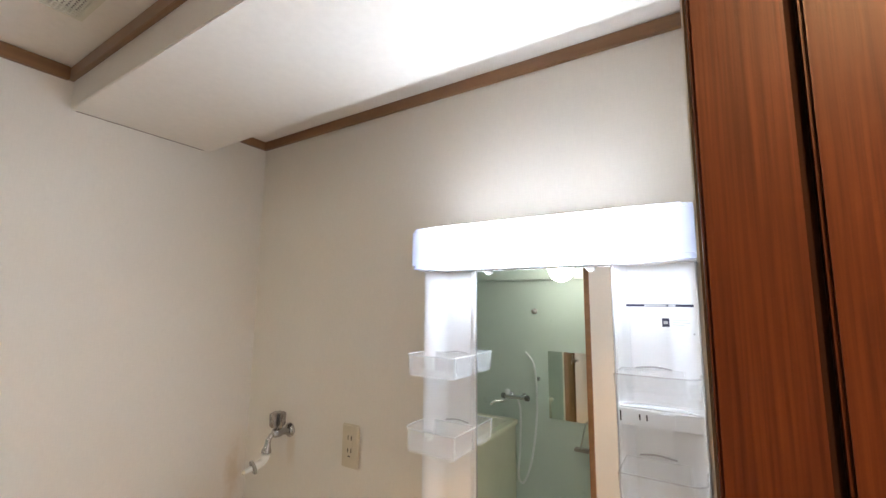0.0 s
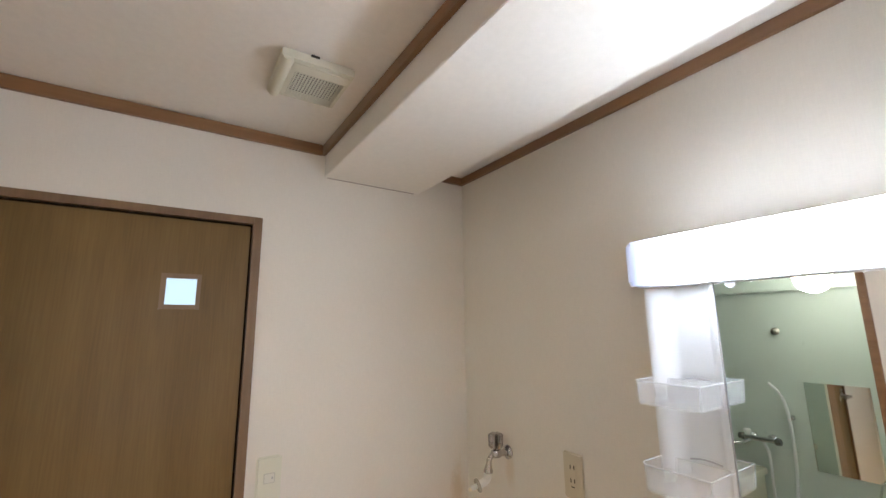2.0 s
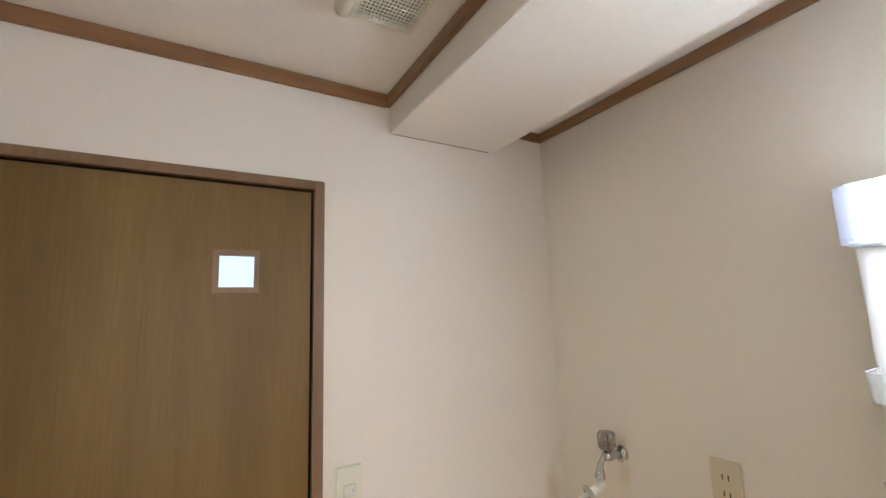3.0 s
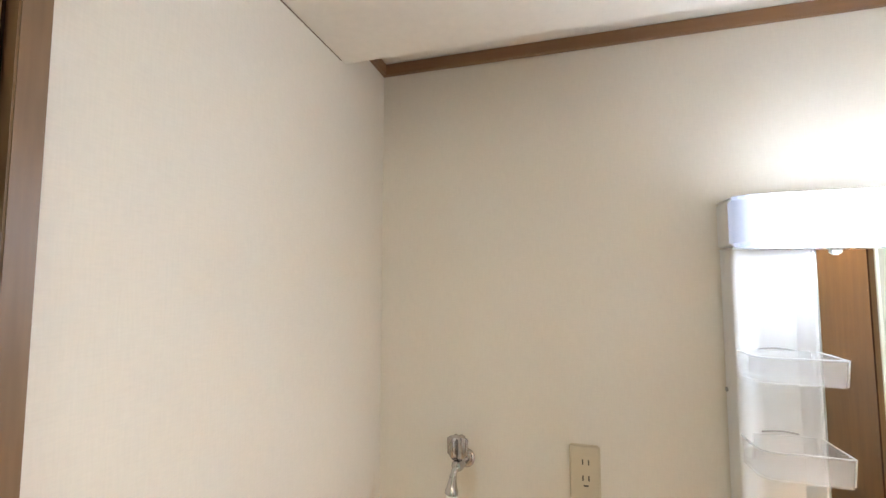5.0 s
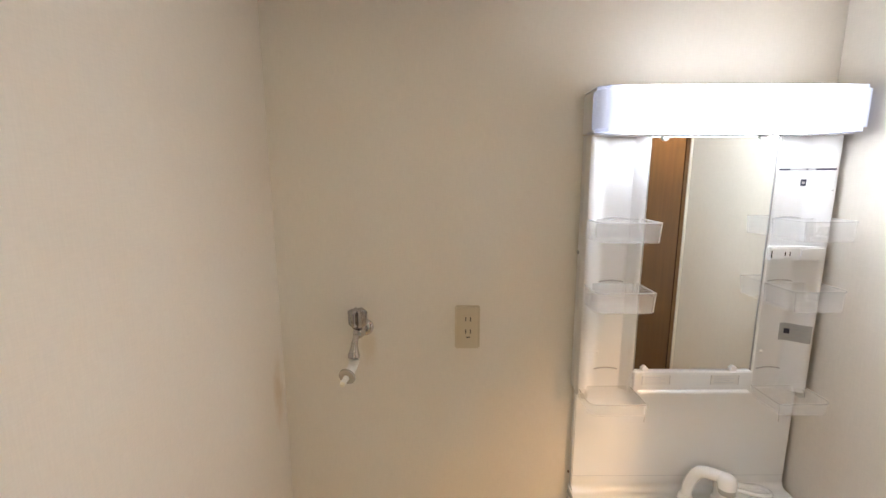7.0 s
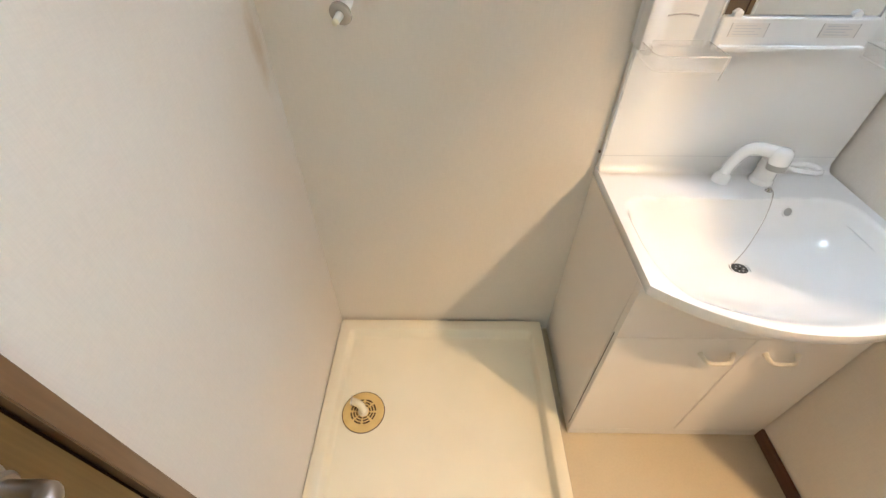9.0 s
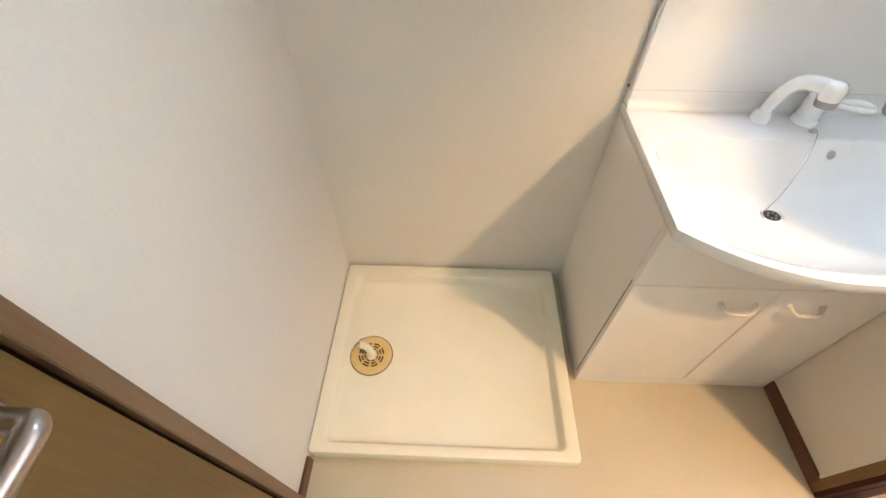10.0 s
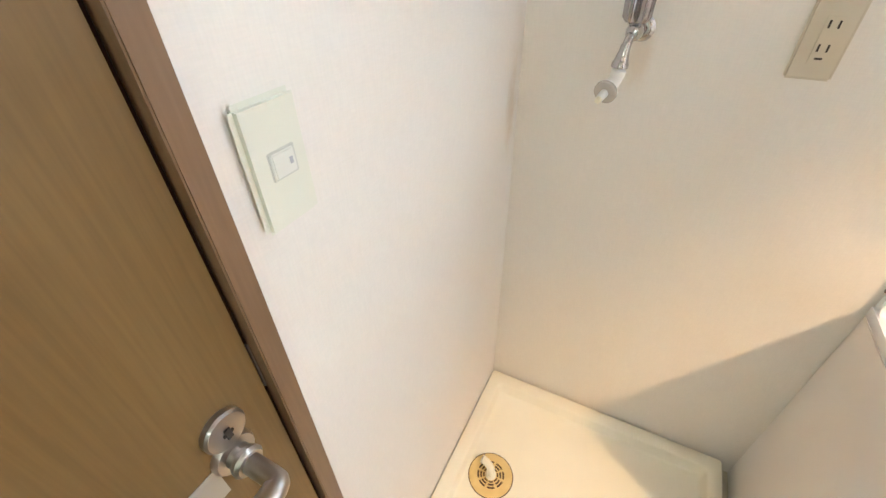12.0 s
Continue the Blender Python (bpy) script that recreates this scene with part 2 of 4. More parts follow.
def finish(bm, name, mat, smooth=None):
    me = bpy.data.meshes.new(name)
    bmesh.ops.recalc_face_normals(bm, faces=bm.faces)
    if smooth:
        for f in bm.faces:
            f.smooth = True
        lim = radians(smooth)
        for e in bm.edges:
            if len(e.link_faces) == 2 and e.calc_face_angle(0) > lim:
                e.smooth = False
    bm.to_mesh(me)
    bm.free()
    me.materials.append(mat)
    return me


def part(name, bm, mat, parent, label="", smooth=35):
    ob = new(name, finish(bm, name, mat, smooth))
    ob.parent = parent
    if parent.type == "EMPTY":
        ob.matrix_parent_inverse = rest[parent.name]
    return tagged(ob, label)


def setting(name, bm, mat, label, category, smooth=None):
    return tagged(new(name, finish(bm, name, mat, smooth)), label, category, kind="structure")


def block(*boxes, bevel=0.0, seg=2):
    """Boxes (x0, y0, z0, x1, y1, z1) in one bmesh, with rounded edges."""
    bm = bmesh.new()
    for x0, y0, z0, x1, y1, z1 in boxes:
        vs = bmesh.ops.create_cube(bm, size=1)["verts"]
        for v in vs:
            v.co = ((x0 + x1) / 2 + v.co.x * (x1 - x0), (y0 + y1) / 2 + v.co.y * (y1 - y0), (z0 + z1) / 2 + v.co.z * (z1 - z0))
    if bevel:
        bmesh.ops.bevel(bm, geom=bm.edges[:], offset=bevel, segments=seg, affect="EDGES", clamp_overlap=True)
    return bm


def prism(outline, z0, z1, bevel=0.0, bm=None):
    """An upright prism over a plan outline [(x, y), ...]."""
    bm = bm or bmesh.new()
    lo, hi = [bm.verts.new((x, y, z0)) for x, y in outline], [bm.verts.new((x, y, z1)) for x, y in outline]
    n = len(outline)
    made = [bm.faces.new(lo[::-1]), bm.faces.new(hi)]
    made += [bm.faces.new((lo[i], lo[(i + 1) % n], hi[(i + 1) % n], hi[i])) for i in range(n)]
    if bevel:
        rim = [e for f in made[:2] for e in f.edges]
        bmesh.ops.bevel(bm, geom=rim, offset=bevel, segments=3, affect="EDGES")
    return bm


def tube(points, radius, sides=12, bm=None, caps=True, flat=1.0):
    """A round bar along points; radius may be a list. flat squeezes it across."""
    bm = bm or bmesh.new()
    pts = [Vector(p) for p in points]
    rings, side = [], None
    for i, p in enumerate(pts):
        d = (pts[min(i + 1, len(pts) - 1)] - pts[max(i - 1, 0)]).normalized()
        if side is None:
            side = d.orthogonal().normalized()
        side = (side - d * side.dot(d)).normalized()
        up = d.cross(side)
        r = radius[i] if isinstance(radius, (list, tuple)) else radius
        rings.append([bm.verts.new(p + (side * math.cos(a) + up * math.sin(a) * flat) * r)
                      for a in (2 * math.pi * k / sides for k in range(sides))])
    for a, b in zip(rings, rings[1:]):
        for k in range(sides):
            bm.faces.new((a[k], a[(k + 1) % sides], b[(k + 1) % sides], b[k]))
    if caps:
        bm.faces.new(rings[0][::-1])
        bm.faces.new(rings[-1])
    return bm


def smooth_path(points, n=8):
    """A Catmull-Rom curve through points."""
    p = [Vector(q) for q in points]
    p = [p[0] * 2 - p[1], *p, p[-1] * 2 - p[-2]]
    out = []
    for i in range(1, len(p) - 2):
        a, b, c, d = p[i - 1], p[i], p[i + 1], p[i + 2]
        for k in range(n):
            t = k / n
            out.append(0.5 * (2 * b + (c - a) * t + (2 * a - 5 * b + 4 * c - d) * t * t + (3 * b - a - 3 * c + d) * t ** 3))
    return out + [p[-2]]


def lathe(base, axis, profile, sides=24, bm=None):
    """A turned body: profile [(along, radius), ...] about an axis through base."""
    axis, base, bm = Vector(axis).normalized(), Vector(base), bm or bmesh.new()
    side = axis.orthogonal().normalized()
    up = axis.cross(side)
    rings = [[bm.verts.new(base + axis * a + (side * math.cos(t) + up * math.sin(t)) * max(r, 1e-4))
              for t in (2 * math.pi * k / sides for k in range(sides))] for a, r in profile]
    for p, q in zip(rings, rings[1:]):
        for k in range(sides):
            bm.faces.new((p[k], p[(k + 1) % sides], q[(k + 1) % sides], q[k]))
    bm.faces.new(rings[0][::-1])
    bm.faces.new(rings[-1])
    return bm


def flat_ring(center, r0, r1, z, n, a0, a1, bm, depth=0.002):
    """A curved bar lying level, between two radii and two angles."""
    cx, cy = center
    pts = [(cx + r * math.cos(a), cy + r * math.sin(a)) for r, seq in ((r0, range(n + 1)), (r1, range(n, -1, -1)))
           for a in (a0 + (a1 - a0) * k / n for k in seq)]
    return prism(pts, z - depth, z, bm=bm)


# ---- the setting ----
W, S = 1.346, -1.352          # inner faces of the east and the south wall
CEIL, BEAM, ALC = 2.160, 2.053, 2.152

setting("floor", block((-0.1, S - 0.1, -0.12, W + 0.11, 0.1, 0)), FLOOR, "smooth beige vinyl floor of the washroom", "floor")
setting("wall_north", block((-0.1, 0, 0, W + 0.1, 0.1, 2.3)), WALLPAPER, "cream woven wallpaper wall behind the washbasin", "wall")
setting("wall_east", block((W, -0.655, 0, W + 0.1, 0, 2.3), (W, S, 1.945, W + 0.1, -0.655, 2.3), (W, S, 0, W + 0.1, -1.335, 1.945)),
        WALLPAPER, "cream wallpaper wall with the entrance opening", "wall")
setting("wall_west", block((-0.1, -0.74, 0, 0, 0, 2.3), (-0.1, S, 1.885, 0, -0.74, 2.3), (-0.1, -1.452, 0, 0, S, 2.3)),
        WALLPAPER, "cream wallpaper wall beside the toilet door", "wall")
setting("wall_south", block((0.83, S - 0.1, 0, W + 0.1, S, 2.3), (0, S - 0.1, 1.86, 0.83, S, 2.3), (0, S - 0.1, 0, 0.10, S, 1.86)),
        WALLPAPER, "cream wallpaper wall with the bathroom opening", "wall")
setting("ceiling", block((-0.1, S - 0.1, CEIL, W + 0.1, 0.1, CEIL + 0.1)), CEILING, "off-white papered washroom ceiling", "ceiling")
setting("ceiling_alcove", block((0, -0.2035, ALC, W, 0, CEIL - 0.0005)), CEILING, "off-white papered strip of ceiling behind the beam", "ceiling")
setting("ceiling_beam", block((0, -0.555, BEAM, W, -0.204, CEIL + 0.02), bevel=0.002), CEILING, "boxed ceiling beam covered in off-white paper", "beam")

setting("joint_west", block((0, -0.545, BEAM - 0.0012, 0.0012, -0.222, BEAM + 0.001)), DARK_BASE, "fine dark joint between beam and wallpaper", "joint")

M0, MT = 2.124, 0.012         # crown moulding: underside, thickness
for name, b in (
    ("trim_west", (0, S, M0, MT, -0.555 - MT, CEIL - 0.001)),
    ("trim_west_alcove", (0, -0.2035, M0 - 0.003, MT, -MT, ALC - 0.001)),
    ("trim_beam", (0, -0.555 - MT, M0 + 0.002, W, -0.555, CEIL - 0.001)),
    ("trim_north", (0, -MT, M0 - 0.003, W, 0, ALC - 0.001)),
    ("trim_east", (W - MT, S + MT, M0, W, -0.555 - MT, CEIL - 0.001)),
    ("trim_east_alcove", (W - MT, -0.2035, M0 - 0.003, W, -MT, ALC - 0.001)),
    ("trim_south", (MT, S, M0, W, S + MT, CEIL - 0.001)),
):
    setting(name, block(b, bevel=0.0015), TRIM, "narrow brown wooden crown moulding under the ceiling", "moulding")

for name, b in (("baseboard_east", (W - 0.009, -0.655, 0, W, -0.388, 0.048)), ("baseboard_west", (0, -0.735, 0, 0.009, -0.642, 0.048)),
                ("baseboard_south", (0.87, S, 0, W, S + 0.009, 0.048))):
    setting(name, block(b, bevel=0.002), DARK_BASE, "dark brown baseboard along the washroom wall", "baseboard")

# ---- entrance frame and the open entrance door ----
entrance = thing("doorframe_entrance", (W + 0.05, -0.66, 0), "varnished red-brown wooden entrance frame with a dark rebate", "door frame", kind="structure")
J = -0.660
part("casing", block((W - 0.006, J - 0.024, 0, W + 0.0295, J + 0.012, 1.970), bevel=0.0015), DARK_WOOD, entrance)
# thin board added so the casing's room face looks lit
part("casing_lit_face", block((W - 0.0075, J - 0.012, 0, W - 0.0063, J + 0.012, 1.970)), CASING_LIT, entrance)
part("casing", block((W - 0.006, -1.352, 1.923, W + 0.004, J - 0.0245, 1.970), bevel=0.0015), DARK_WOOD, entrance)
# dark filler stands for the shade in the rebate
part("rebate", block((W + 0.0296, J - 0.018, 0, W + 0.0342, J + 0.005, 1.945)), GAP, entrance, "dark rebate of the frame")
part("jamb", block((W + 0.0343, J - 0.0235, 0, W + 0.106, J + 0.005, 1.945), bevel=0.0015), DARK_WOOD, entrance)
part("head", block((W + 0.0045, -1.334, 1.924, W + 0.106, J - 0.0245, 1.945), bevel=0.001), DARK_WOOD, entrance)
part("jamb", block((W - 0.006, -1.352, 0, W + 0.106, -1.326, 1.922), bevel=0.001), DARK_WOOD, entrance)
part("sill", block((W + 0.002, -1.325, 0, W + 0.106, J - 0.025, 0.012), bevel=0.002), DARK_WOOD, entrance)
# strip added as the lamp-lit line along the edge
part("lit_edge", block((W - 0.0085, J + 0.0125, 0.05, W - 0.001, J + 0.0185, 1.965)), EDGE_LIT, entrance, "thin strip, pale as if lit by the vanity lamp")

leaf = thing("door_2", (1.50, -1.33, 0), "brown wooden entrance door standing open into the hallway", "door", kind="structure")
slab = part("leaf", block((1.462, -1.352, 0.015, 2.09, -1.318, 1.915), bevel=0.002), LEAF_WOOD, leaf)
part("hinge", tube([(1.458, -1.320, 1.60), (1.458, -1.320, 1.70)], 0.006, 10), NICKEL, slab, "satin hinge barrel")
part("hinge", tube([(1.458, -1.320, 0.22), (1.458, -1.320, 0.32)], 0.006, 10), NICKEL, slab, "satin hinge barrel")

# ---- hallway shell ----
setting("hall_floor", block((W + 0.11, -2.4, -0.12, 2.6, -0.2, -0.004)), HALL_FLOOR, "brown wooden hallway floor", "floor")
setting("hall_wall_east", block((2.5, -2.4, 0, 2.6, -0.2, 0.68), (2.5, -2.4, 2.02, 2.6, -0.2, 2.4), (2.5, -2.4, 0.68, 2.6, -1.57, 2.02), (2.5, -0.43, 0.68, 2.6, -0.2, 2.02)), WALLPAPER, "cream hallway wall", "wall")
setting("hall_wall_north", block((W + 0.1, -0.3, 0, 2.5, -0.2, 2.4)), WALLPAPER, "cream hallway wall", "wall")
setting("hall_wall_south", block((W + 0.1, -2.5, 0, 2.6, -2.4, 2.4)), WALLPAPER, "cream hallway wall", "wall")
setting("hall_wall_west", block((W, -2.5, 0, W + 0.1, S - 0.1, 2.4)), WALLPAPER, "cream hallway wall", "wall")
setting("hall_ceiling", block((W + 0.1, -2.5, 2.3, 2.6, -0.2, 2.4)), CEILING, "papered hallway ceiling", "ceiling")
# unseen window, added only to house the hallway fill light
hwin = thing("hall_fill_window", (2.55, -1.0, 0.68), "white framed window, added unseen round the hallway fill light", "window", kind="structure")
part("window_frame", block((2.515, -1.57, 0.68, 2.585, -1.54, 2.02), (2.515, -0.46, 0.68, 2.585, -0.43, 2.02), (2.515, -1.54, 0.68, 2.585, -0.46, 0.71),
                           (2.515, -1.54, 1.99, 2.585, -0.46, 2.02), (2.53, -1.015, 0.71, 2.57, -0.985, 1.99)), PLASTIC, hwin)
hall_light = thing("ceiling_light", (1.66, -1.18, 2.3), "small warm bulb lamp on the hallway ceiling", "lamp")
part("lamp_base", lathe((1.66, -1.18, 2.3), (0, 0, -1), [(0, 0.05), (0.012, 0.05), (0.016, 0.03), (0.02, 0.02)]), PLASTIC, hall_light)
part("bulb", lathe((1.66, -1.18, 2.28), (0, 0, -1), [(0, 0.014), (0.006, 0.02), (0.010, 0.022), (0.014, 0.018), (0.015, 0.004)]), BULB, hall_light)

# ---- toilet door and the space behind it ----
door1 = thing("door_1", (0, -1.05, 0), "closed printed oak toilet door with a small lit window", "door", kind="structure")
frame_part = part("door_frame", block((-0.10, -0.758, 0, 0.011, -0.734, 1.89), (-0.10, S + 0.002, 0, 0.011, -1.336, 1.89),
                                      (-0.10, -1.336, 1.869, 0.011, -0.758, 1.89), bevel=0.0015), FRAME_WOOD, door1)
# dark filler stands for the shade in the door gap
part("gap_shade", block((-0.05, -0.7635, 0, -0.006, -0.7583, 1.8685), (-0.05, -1.3355, 0, -0.006, -1.3325, 1.866), (-0.05, -1.3325, 1.8625, -0.006, -0.7640, 1.8685)),
     GAP, door1, "dark filler as shade in the gap round the door")
part("strike_plate", block((-0.006, -0.7605, 0.955, -0.0035, -0.7588, 1.02)), NICKEL, frame_part)
PY0, PY1, PZ0, PZ1 = -0.958, -0.881, 1.631, 1.706
LY0, LY1 = -1.332, -0.764
dleaf = part("leaf", block((-0.04, LY0, 0.008, 0, PY0, 1.862), (-0.04, PY1, 0.008, 0, LY1, 1.862), (-0.04, PY0, 0.008, 0, PY1, PZ0),
                           (-0.04, PY0, PZ1, 0, PY1, 1.862)), DOOR_WOOD, door1)
part("window_bead", block((-0.012, PY0 - 0.008, PZ0 - 0.009, 0.003, PY0 + 0.004, PZ1 + 0.009), (-0.012, PY1 - 0.004, PZ0 - 0.009, 0.003, PY1 + 0.006, PZ1 + 0.009),
                          (-0.012, PY0 + 0.004, PZ0 - 0.009, 0.003, PY1 - 0.004, PZ0 + 0.003), (-0.012, PY0 + 0.004, PZ1 - 0.003, 0.003, PY1 - 0.004, PZ1 + 0.009),
                          bevel=0.001), FRAME_WOOD, dleaf, "thin oak bead round the small window")
PANE = bpy.data.materials.new("frosted_pane")
PANE.use_nodes = True
_p = PANE.node_tree.nodes["Principled BSDF"]
_p.inputs["Transmission Weight"].default_value, _p.inputs["Roughness"].default_value, _p.inputs["IOR"].default_value = 1.0, 0.18, 1.2
part("pane", block((-0.022, PY0 + 0.001, PZ0 + 0.001, -0.017, PY1 - 0.001, PZ1 - 0.001)), PANE, dleaf, "bright frosted glass pane").visible_shadow = False
for z in (1.62, 0.25):
    hb = tube([(0.008, -1.336, z), (0.008, -1.336, z + 0.046)], 0.007, 12)
    tube([(0.008, -1.336, z + 0.048), (0.008, -1.336, z + 0.10)], 0.007, 12, bm=hb)
    part("hinge", hb, NICKEL, dleaf, "two-part satin hinge barrel")
HY, HZ = -0.8185, 0.928
part("key_rose", lathe((0.0, -0.8155, 0.9645), (1, 0, 0), [(0, 0.0215), (0.006, 0.0215), (0.0088, 0.0195), (0.0098, 0.015), (0.010, 0.002)], 32), NICKEL, dleaf)
part("lock_coin_slot", block((0.0098, -0.8185, 0.9575, 0.0115, -0.8125, 0.9715), (0.0098, -0.821, 0.962, 0.0108, -0.810, 0.967), bevel=0.0006), SLOT, dleaf, "dark coin slot")
part("handle_rose", lathe((0.0, HY, HZ), (1, 0, 0), [(0, 0.0225), (0.004, 0.0225), (0.008, 0.0205), (0.009, 0.013), (0.016, 0.0125), (0.018, 0.0155), (0.023, 0.0165), (0.027, 0.0135)], 32), NICKEL, dleaf)
lever = smooth_path([(0.010, HY, HZ), (0.044, HY, HZ), (0.059, HY - 0.0005, HZ), (0.0632, HY - 0.0045, HZ - 0.0005), (0.064, HY - 0.019, HZ - 0.002), (0.0625, HY - 0.055, HZ - 0.004), (0.060, HY - 0.095, HZ - 0.006), (0.055, HY - 0.118, HZ - 0.007)], 6)
part("lever_handle", tube(lever, [0.0105 if i < 11 else 0.0105 + 0.0022 * min(1, (i - 11) / 8) for i in range(len(lever))], 18, flat=0.9), NICKEL, dleaf, "satin nickel lever handle")
part("paper_label", block((0.0, -0.8695, 0.884, 0.0010, -0.8375, 0.928)), FILM, dleaf, "small pale grey rectangular label")

setting("toilet_walls", block((-1.3, -0.55, 0, -0.1, -0.45, 2.3), (-1.3, -1.552, 0, -0.1, -1.452, 2.3), (-1.4, -1.552, 0, -1.3, -0.45, 1.3),
                              (-1.4, -1.552, 2.05, -1.3, -0.45, 2.3), (-1.4, -1.552, 1.3, -1.3, -1.35, 2.05), (-1.4, -0.62, 1.3, -1.3, -0.45, 2.05)),
        WALLPAPER, "plain walls of the toilet with a window", "wall")
setting("toilet_floor", block((-1.3, -1.452, -0.12, -0.1, -0.55, 0)), FLOOR, "beige toilet floor", "floor")
setting("toilet_ceiling", block((-1.4, -1.552, 2.3, -0.1, -0.45, 2.4)), CEILING, "toilet ceiling", "ceiling")
setting("backdrop_daylight", block((-1.75, -1.7, 1.0, -1.74, -0.3, 2.4)), DAY, "bright sky outside the toilet window", "sky")

# ---- switch, outlet and tap on the walls ----
sw = thing("light_switch", (0.0, -0.672, 1.168), "pale ivory wall switch plate beside the toilet door", "light switch")
part("plate", block((0, -0.7075, 1.111, 0.0100, -0.6415, 1.227), bevel=0.0055, seg=4), SWITCH, sw)
part("button_frame", block((0.009, -0.688, 1.158, 0.0112, -0.6585, 1.184), bevel=0.0008), SWITCH_EDGE, sw, "grey outlined button frame")
btn = part("button", block((0.009, -0.6855, 1.160, 0.0125, -0.661, 1.182), bevel=0.001), SWITCH_BTN, sw)
part("indicator", block((0.0125, -0.668, 1.168, 0.0131, -0.6645, 1.174)), LINE, btn, "small grey pilot mark")

outlet = thing("wall_outlet", (0.483, 0, 1.18), "ivory double wall outlet with an earth terminal", "outlet")
part("plate", block((0.449, -0.0085, 1.118, 0.513, 0, 1.234), bevel=0.0035, seg=3), PLATE, outlet)
part("socket_face", block((0.4700, -0.0112, 1.1435, 0.4945, -0.0088, 1.2105), bevel=0.001), PLATE, outlet)
for z in (1.199, 1.166):
    for x in (0.4765, 0.4885):
        part("socket_slot", block((x - 0.0014, -0.0117, z - 0.0055, x + 0.0014, -0.0108, z + 0.0055)), SLOT, outlet, "dark narrow slot")
part("earth_cover", block((0.4760, -0.0122, 1.1455, 0.4890, -0.0108, 1.1530), bevel=0.0006), PLATE, outlet, "small earth terminal cover")
part("earth_slot", block((0.4775, -0.0126, 1.1495, 0.4875, -0.0120, 1.1525)), SLOT, outlet, "dark narrow slot")

tap = thing("washing_machine_tap", (0.212, 0, 1.175), "chrome wall tap with a crown handle and milky hose nozzle", "tap")
TX, TZ = 0.207, 1.176
part("wall_flange", lathe((TX + 0.011, 0, TZ), (0, -1, 0), [(0, 0.0215), (0.004, 0.0215), (0.009, 0.016), (0.011, 0.011)]), TAP_CHROME, tap)
vb = lathe((TX + 0.010, -0.008, TZ), (-0.22, -1, 0), [(0, 0.010), (0.018, 0.0105), (0.026, 0.014), (0.040, 0.014), (0.048, 0.011), (0.053, 0.002)])
tube(smooth_path([(TX, -0.04, TZ), (TX - 0.001, -0.056, TZ - 0.004), (TX - 0.003, -0.064, TZ - 0.014), (TX - 0.004, -0.066, TZ - 0.022)], 5), 0.0075, 14, bm=vb)
lathe((TX - 0.004, -0.066, TZ - 0.016), (-0.08, -0.08, -1), [(0, 0.0085), (0.008, 0.0085), (0.026, 0.0125), (0.029, 0.0145), (0.036, 0.0145), (0.038, 0.011), (0.039, 0.002)], bm=vb)
part("valve_body", vb, TAP_CHROME, tap)
stem = lathe((TX, -0.040, TZ + 0.008), (0, 0, 1), [(0, 0.0095), (0.010, 0.0095), (0.012, 0.007), (0.016, 0.007)])
part("stem", stem, TAP_CHROME, tap)
hb = bmesh.new()
ring = []
for k in range(48):
    a = 2 * math.pi * k / 48
    r = 0.0185 + 0.0050 * math.cos(6 * a)
    ring.append((TX + r * math.cos(a), -0.040 + r * math.sin(a)))
lo = [(TX + (x - TX) * 0.72, -0.04 + (y + 0.04) * 0.72) for x, y in ring]
levels = [(TZ + 0.014, lo), (TZ + 0.022, ring), (TZ + 0.055, [(TX + (x - TX) * 1.04, -0.04 + (y + 0.04) * 1.04) for x, y in ring]), (TZ + 0.060, lo)]
loops = [[hb.verts.new((x, y, z)) for x, y in pts] for z, pts in levels]
for a, b in zip(loops, loops[1:]):
    for k in range(48):
        hb.faces.new((a[k], a[(k + 1) % 48], b[(k + 1) % 48], b[k]))
hb.faces.new(loops[0][::-1])
hb.faces.new(loops[-1])
part("crown_handle", hb, CROWN_CHROME, tap, "fluted smoked chrome handle")
NX, NY, NZ = TX - 0.006, -0.071, TZ - 0.056
part("hose_nozzle", tube(smooth_path([(NX, NY, NZ), (NX - 0.001, NY - 0.001, NZ - 0.010), (NX - 0.004, NY - 0.006, NZ - 0.020), (NX - 0.008, NY - 0.018, NZ - 0.026), (NX - 0.011, NY - 0.030, NZ - 0.030)], 5),
                         [0.0125] * 6 + [0.0115] * 15, 16), NOZZLE, tap, "milky white plastic hose nozzle")
AX = (-0.22, -0.93, -0.28)
part("collar", lathe((NX - 0.010, NY - 0.026, NZ - 0.029), AX, [(0, 0.0116), (0.002, 0.0205), (0.0075, 0.0205), (0.009, 0.018), (0.0092, 0.0075)], 28), COLLAR, tap, "smoky translucent collar ring")
part("nozzle_tip", lathe((NX - 0.0112, NY - 0.031, NZ - 0.0305), AX, [(0, 0.0072), (0.022, 0.0066), (0.024, 0.0058)], 18), NOZZLE, tap)
part("tip_plug", lathe((NX - 0.0164, NY - 0.053, NZ - 0.0371), AX, [(0, 0.0058), (0.007, 0.005), (0.0085, 0.002)], 14), ELBOW, tap, "yellowed end of the nozzle")

# ---- ceiling vent ----
vent = thing("ceiling_vent", (0.38, -0.71, CEIL), "ivory plastic ceiling ventilation grille", "vent")
VX0, VX1, VY0, VY1, VZ = 0.291, 0.453, -0.790, -0.630, CEIL - 0.022
GX0, GX1, GY0, GY1 = 0.300, 0.409, -0.751, -0.641
part("backing", block((VX0 + 0.004, VY0 + 0.004, CEIL - 0.006, VX1 - 0.004, VY1 - 0.004, CEIL)), VENT, vent)
